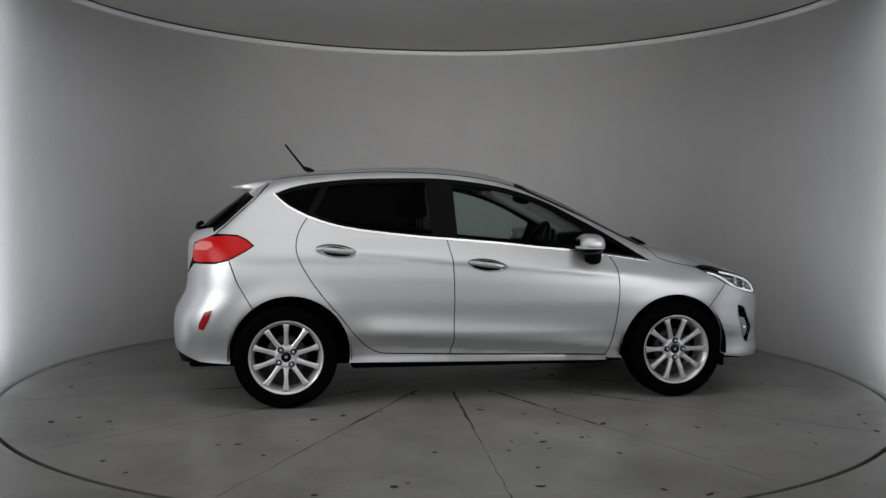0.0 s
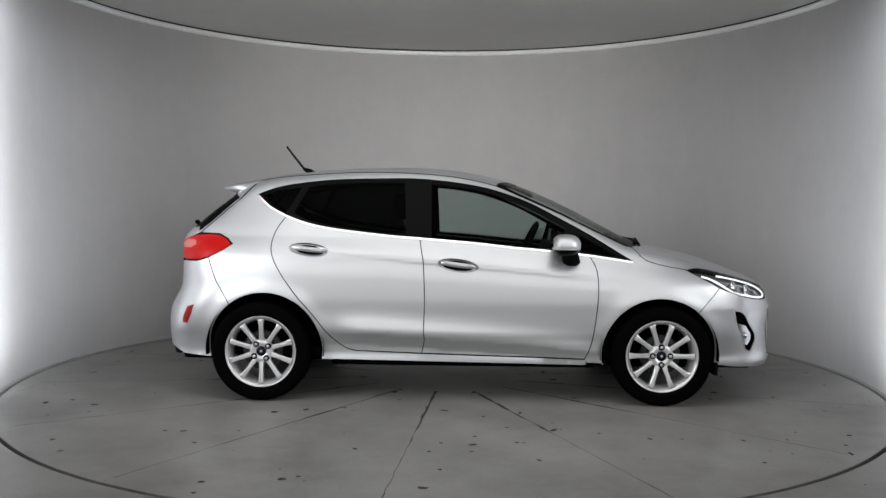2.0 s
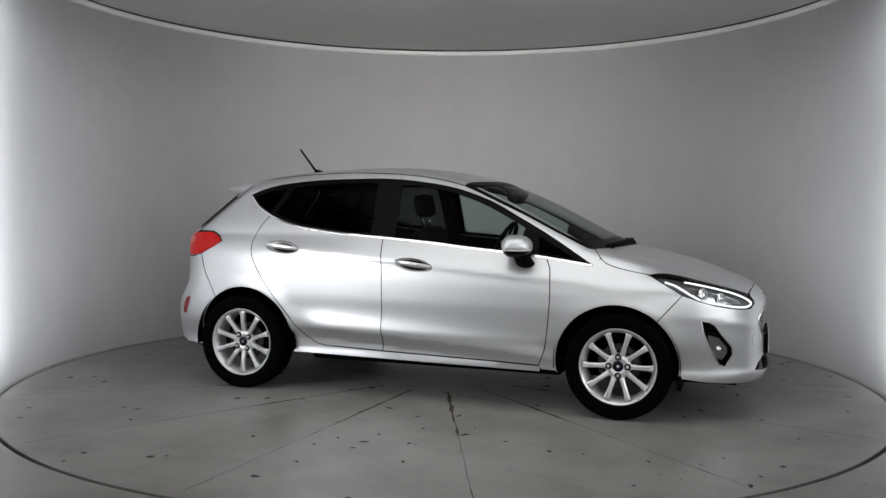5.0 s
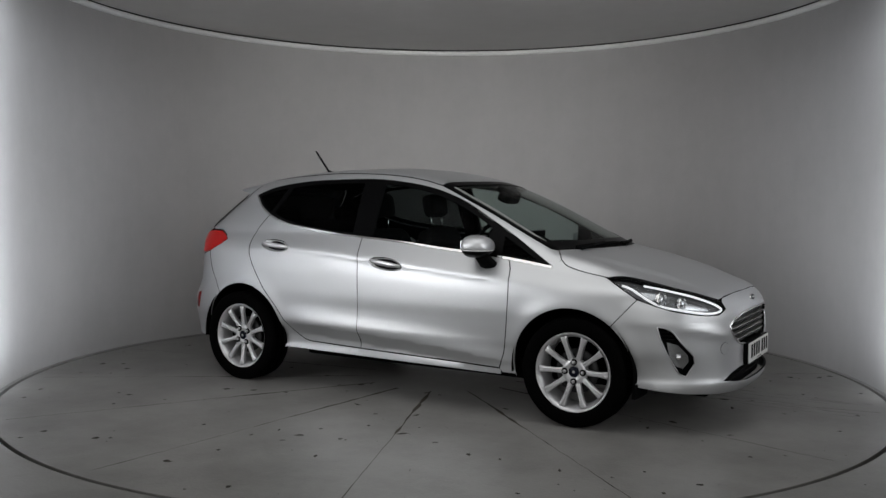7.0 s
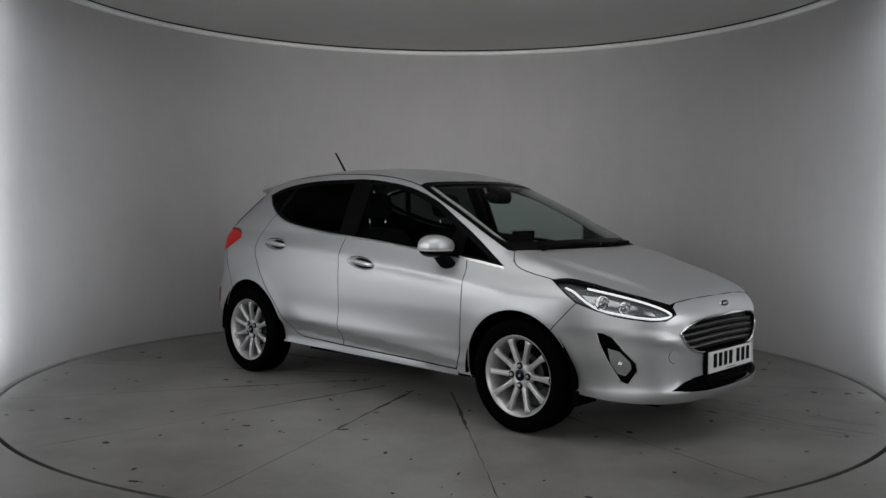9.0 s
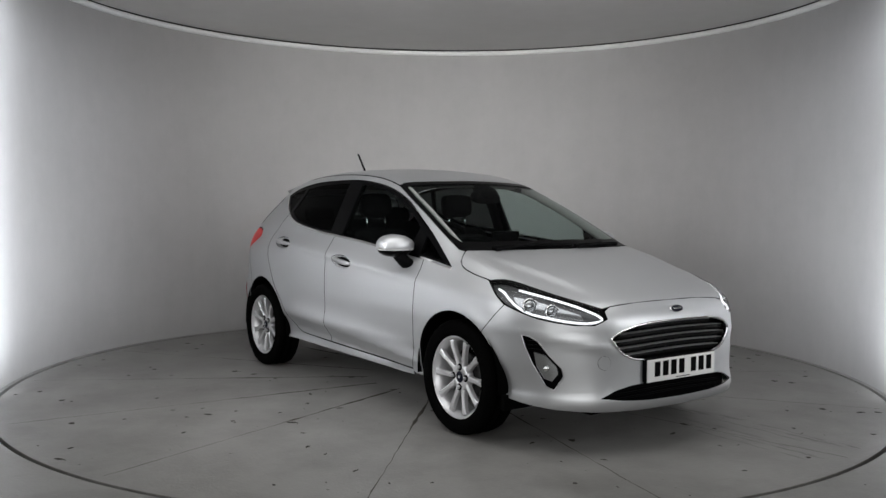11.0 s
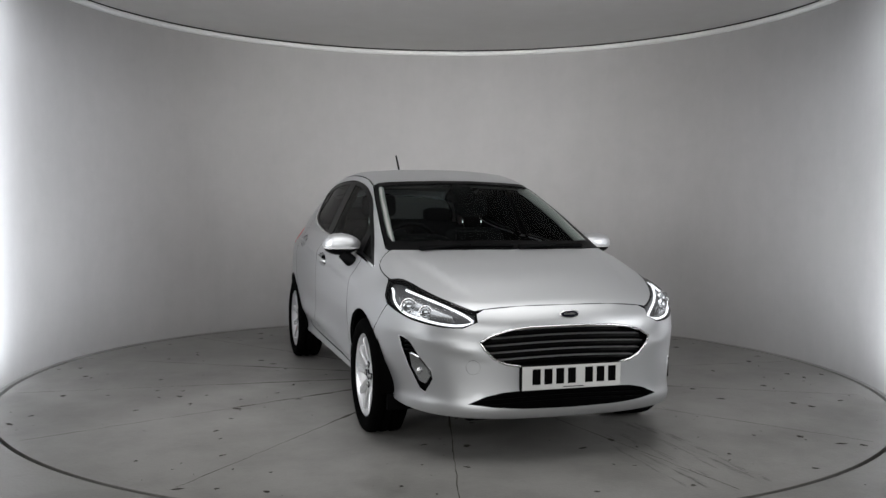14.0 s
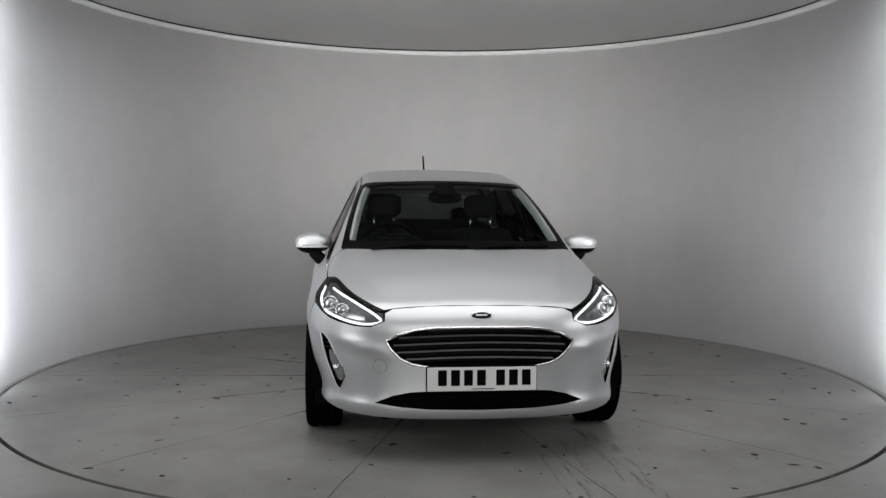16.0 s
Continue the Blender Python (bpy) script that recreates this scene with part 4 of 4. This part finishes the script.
# ---- wheels ----
def tyre_mesh():
    prof = [(0.215, 0.040), (0.225, 0.086), (0.245, 0.096), (0.275, 0.0985), (0.295, 0.093), (0.306, 0.080), (0.3095, 0.060)]
    for y in (0.045, 0.043, 0.010, 0.008):
        prof.append((0.310 if y in (0.045, 0.008) else 0.304, y))
    prof += [(0.310, -0.008), (0.304, -0.010), (0.304, -0.043), (0.310, -0.045), (0.306, -0.080), (0.275, -0.097), (0.225, -0.086), (0.215, -0.04)]
    v, f = lathe(prof, 64)
    return mesh_of("tyre", v, f, RUBBER)


def rim_mesh():
    v, f = lathe([(0.200, -0.08), (0.190, 0.0), (0.196, 0.050), (0.208, 0.068), (0.217, 0.079), (0.2225, 0.082), (0.2255, 0.078), (0.224, 0.060), (0.215, 0.04)], 72)
    return mesh_of("rim", v, f, ALLOY)


def spoke_mesh():
    verts, faces = [], []
    for r, w, z, d in ((0.045, 0.016, 0.052, 0.03), (0.075, 0.0150, 0.058, 0.028), (0.12, 0.0125, 0.066, 0.026), (0.165, 0.0140, 0.072, 0.024), (0.190, 0.0175, 0.074, 0.024), (0.203, 0.021, 0.072, 0.022)):
        verts += [(r, -w, z - d), (r, -w, z - 0.004), (r, -w * 0.62, z), (r, -w * 0.18, z + 0.0005), (r, 0, z - 0.0025), (r, w * 0.18, z + 0.0005), (r, w * 0.62, z), (r, w, z - 0.004), (r, w, z - d)]
    for i in range(5):
        faces += [(9 * i + k, 9 * i + 9 + k, 9 * i + 10 + k, 9 * i + 1 + k) for k in range(8)]
    return mesh_of("spoke", verts, faces, ALLOY, False)


TYRE, RIM, SPOKE = tyre_mesh(), rim_mesh(), spoke_mesh()
HUB = mesh_of("hub", *lathe([(0.074, 0.02), (0.074, 0.050), (0.066, 0.057), (0.032, 0.060), (0.030, 0.055)], 40), ALLOY)
CENTRE = mesh_of("centre_cap", *lathe([(0.031, 0.05), (0.031, 0.059), (0.027, 0.062), (0.0001, 0.0635)], 28), BLUE)
NUT = mesh_of("bolt", *lathe([(0.0100, 0.056), (0.0100, 0.0635), (0.0098, 0.070), (0.007, 0.072), (0.0001, 0.072)], 12), SATIN)
# flat black disc, paints the shaded hole round a bolt
HOLE_SHADE = mesh_of("bolt_hole_shade", *lathe([(0.0190, 0.0575), (0.0190, 0.0612), (0.0001, 0.0612)], 16), DARK)
ROTOR = mesh_of("brake_disc", *lathe([(0.06, -0.01), (0.06, 0.012), (0.125, 0.012), (0.127, 0.002), (0.06, -0.01)], 40), material("cast_iron", (0.03, 0.03, 0.03), 0.5, 0.6))
MARK = mesh_of("cap_mark", *lathe([(0.008, 0.0632), (0.008, 0.0642), (0.0001, 0.0643)], 20), SATIN)
for hx, hz in HUBS:
    for fl in (False, True):
        spin = 0 if hx > 0 else 126
        wheel = part("wheel", RIM, car, "silver ten-spoke alloy wheel")
        wheel.matrix_basis = pose(hx, 0.757 if fl else -0.757, hz, 90, 0, 0) @ (pose(0, 0, 0, 0, 180, 0) if fl else Matrix()) @ pose(0, 0, 0, 0, 0, spin)
        part("tyre", TYRE, wheel, "black rubber tyre")
        part("hub", HUB, wheel)
        part("centre_cap", CENTRE, wheel, "dark blue wheel centre cap")
        part("cap_mark", MARK, wheel)
        part("brake_disc", ROTOR, wheel)
        for i in range(10):
            part("spoke", SPOKE, wheel).matrix_basis = pose(0, 0, 0, 0, 0, 36 * i)
        for i in range(4):
            nut = part("wheel_bolt", NUT, wheel)
            nut.matrix_basis = pose(0, 0, 0, 0, 0, 90 * i) @ pose(0.054, 0, 0)
            part("bolt_hole_shade", HOLE_SHADE, wheel).matrix_basis = pose(0, 0, 0, 0, 0, 90 * i) @ pose(0.054, 0, 0)
# wheel wells and underside
for k, (ax, az, ar) in enumerate(ARCHES):
    for s in (-1, 1):
        verts, faces = [], []
        for i in range(25):
            a = radians(-6 + 192 * i / 24)
            for y in (0.835, 0.50):
                verts.append((ax + (ar + 0.012) * math.cos(a), s * y, az + (ar + 0.012) * math.sin(a)))
        faces = [(2 * i, 2 * i + 1, 2 * i + 3, 2 * i + 2) for i in range(24)] + [tuple(2 * i + 1 for i in range(25))]
        part("wheel_well", mesh_of("well", verts, faces, RUBBER), car, "black wheel arch liner")
part("underbody", box(-0.84, 0.87, -0.60, 0.60, 0.19, 0.27, DARK, 0.02), car, "dark underside")
part("underbody", box(-1.85, -0.84, -0.48, 0.48, 0.20, 0.45, DARK, 0.02), car, "dark underside")
part("underbody", box(0.87, 1.90, -0.48, 0.48, 0.18, 0.45, DARK, 0.02), car, "dark underside")
for s in (-1, 1):
    part("mud_flap", box(1.575, 1.60, s * 0.70 - 0.10, s * 0.70 + 0.10, 0.19, 0.27, DARK, 0.004), car)
# ---- inside the car ----
def cushion(sx, sy, sz, mat, r=0.35):
    bm = sphere_bm(1.0, seg=24, rings=16)
    for q in bm.verts:
        sq = lambda a: math.copysign(abs(a) ** r, a)
        q.co = (sx * sq(q.co.x), sy * sq(q.co.y), sz * sq(q.co.z))
    return bm, mat


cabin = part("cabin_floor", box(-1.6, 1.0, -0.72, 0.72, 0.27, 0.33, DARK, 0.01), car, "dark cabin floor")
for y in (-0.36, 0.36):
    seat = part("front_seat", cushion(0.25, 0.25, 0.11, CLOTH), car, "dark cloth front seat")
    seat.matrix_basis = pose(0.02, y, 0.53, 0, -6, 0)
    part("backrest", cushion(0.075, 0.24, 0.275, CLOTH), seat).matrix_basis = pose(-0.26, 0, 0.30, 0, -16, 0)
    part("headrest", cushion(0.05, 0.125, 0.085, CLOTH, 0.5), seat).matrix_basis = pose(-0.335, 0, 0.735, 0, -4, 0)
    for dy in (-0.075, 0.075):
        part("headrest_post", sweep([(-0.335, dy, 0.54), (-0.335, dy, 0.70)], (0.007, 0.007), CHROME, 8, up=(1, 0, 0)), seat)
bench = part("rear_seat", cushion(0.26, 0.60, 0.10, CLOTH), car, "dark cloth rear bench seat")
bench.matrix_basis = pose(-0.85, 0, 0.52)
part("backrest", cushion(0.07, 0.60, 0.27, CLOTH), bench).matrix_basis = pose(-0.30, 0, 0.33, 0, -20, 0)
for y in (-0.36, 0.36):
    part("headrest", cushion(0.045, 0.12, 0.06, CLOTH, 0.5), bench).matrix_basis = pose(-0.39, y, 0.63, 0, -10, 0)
    for dy in (-0.06, 0.06):
        part("headrest_post", sweep([(-0.39, y + dy, 0.55), (-0.39, y + dy, 0.60)], (0.006, 0.006), CHROME, 8, up=(1, 0, 0)), bench)
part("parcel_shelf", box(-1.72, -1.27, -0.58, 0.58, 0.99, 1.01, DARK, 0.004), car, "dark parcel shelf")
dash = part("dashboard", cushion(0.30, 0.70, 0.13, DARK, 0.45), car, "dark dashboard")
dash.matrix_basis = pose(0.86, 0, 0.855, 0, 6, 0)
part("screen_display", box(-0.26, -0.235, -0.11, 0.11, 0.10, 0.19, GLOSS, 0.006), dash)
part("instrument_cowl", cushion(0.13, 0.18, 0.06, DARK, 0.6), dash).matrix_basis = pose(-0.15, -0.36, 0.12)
wheel_path = [(0.185 * math.cos(2 * math.pi * i / 32), 0.185 * math.sin(2 * math.pi * i / 32), 0) for i in range(32)]
steer = part("steering_wheel", sweep(wheel_path, (0.015, 0.015), DARK, 10, True), car, "black steering wheel")
steer.matrix_basis = pose(0.42, -0.36, 0.95, 0, -64, 0)
part("boss", cushion(0.065, 0.08, 0.025, DARK, 0.7), steer)
for a in (0, 180, 270):
    part("spoke", sweep([(0.05, 0, 0), (0.18, 0, 0)], (0.018, 0.008), DARK, 8), steer).matrix_basis = pose(0, 0, 0, 0, 0, a + 90)
part("mirror_pod", cushion(0.05, 0.11, 0.035, DARK, 0.6), car, "black interior mirror").matrix_basis = pose(0.42, 0, 1.285, 0, 20, 0)
part("sensor_pod", cushion(0.08, 0.07, 0.03, DARK, 0.6), car, "black sensor cover").matrix_basis = pose(0.42, 0, 1.325, 0, 24, 0)
# inner trim of the screen pillars and centre pillars
for s in (-1, 1):
    line = lifted([(x, s * (abs(y) - 0.045)) for x, y in SCREEN_SIDE])
    part("screen_pillar_trim", sweep([(x, y, z - 0.035) for x, y, z in line], (0.022, 0.03), LINER, 10), car, "pale grey pillar trim")
    part("centre_pillar_trim", sweep([(-0.265, s * 0.70, 0.98), (-0.265, s * 0.62, 1.2), (-0.265, s * 0.53, 1.38)], (0.05, 0.02), DARK, 10, up=(0, 1, 0)), car)


# ---- what moves ----
def motions():
    times = [2.0 * i for i in range(9)]
    walk(turntable, [(t, pose(0, 0, 0, 0, 0, turn(t))) for t in times])
    walk(car, [(t, pose(0, 0, 0, 0, 0, turn(t)) @ pose(CAR_X, CAR_Y, 0)) for t in times])


motions()
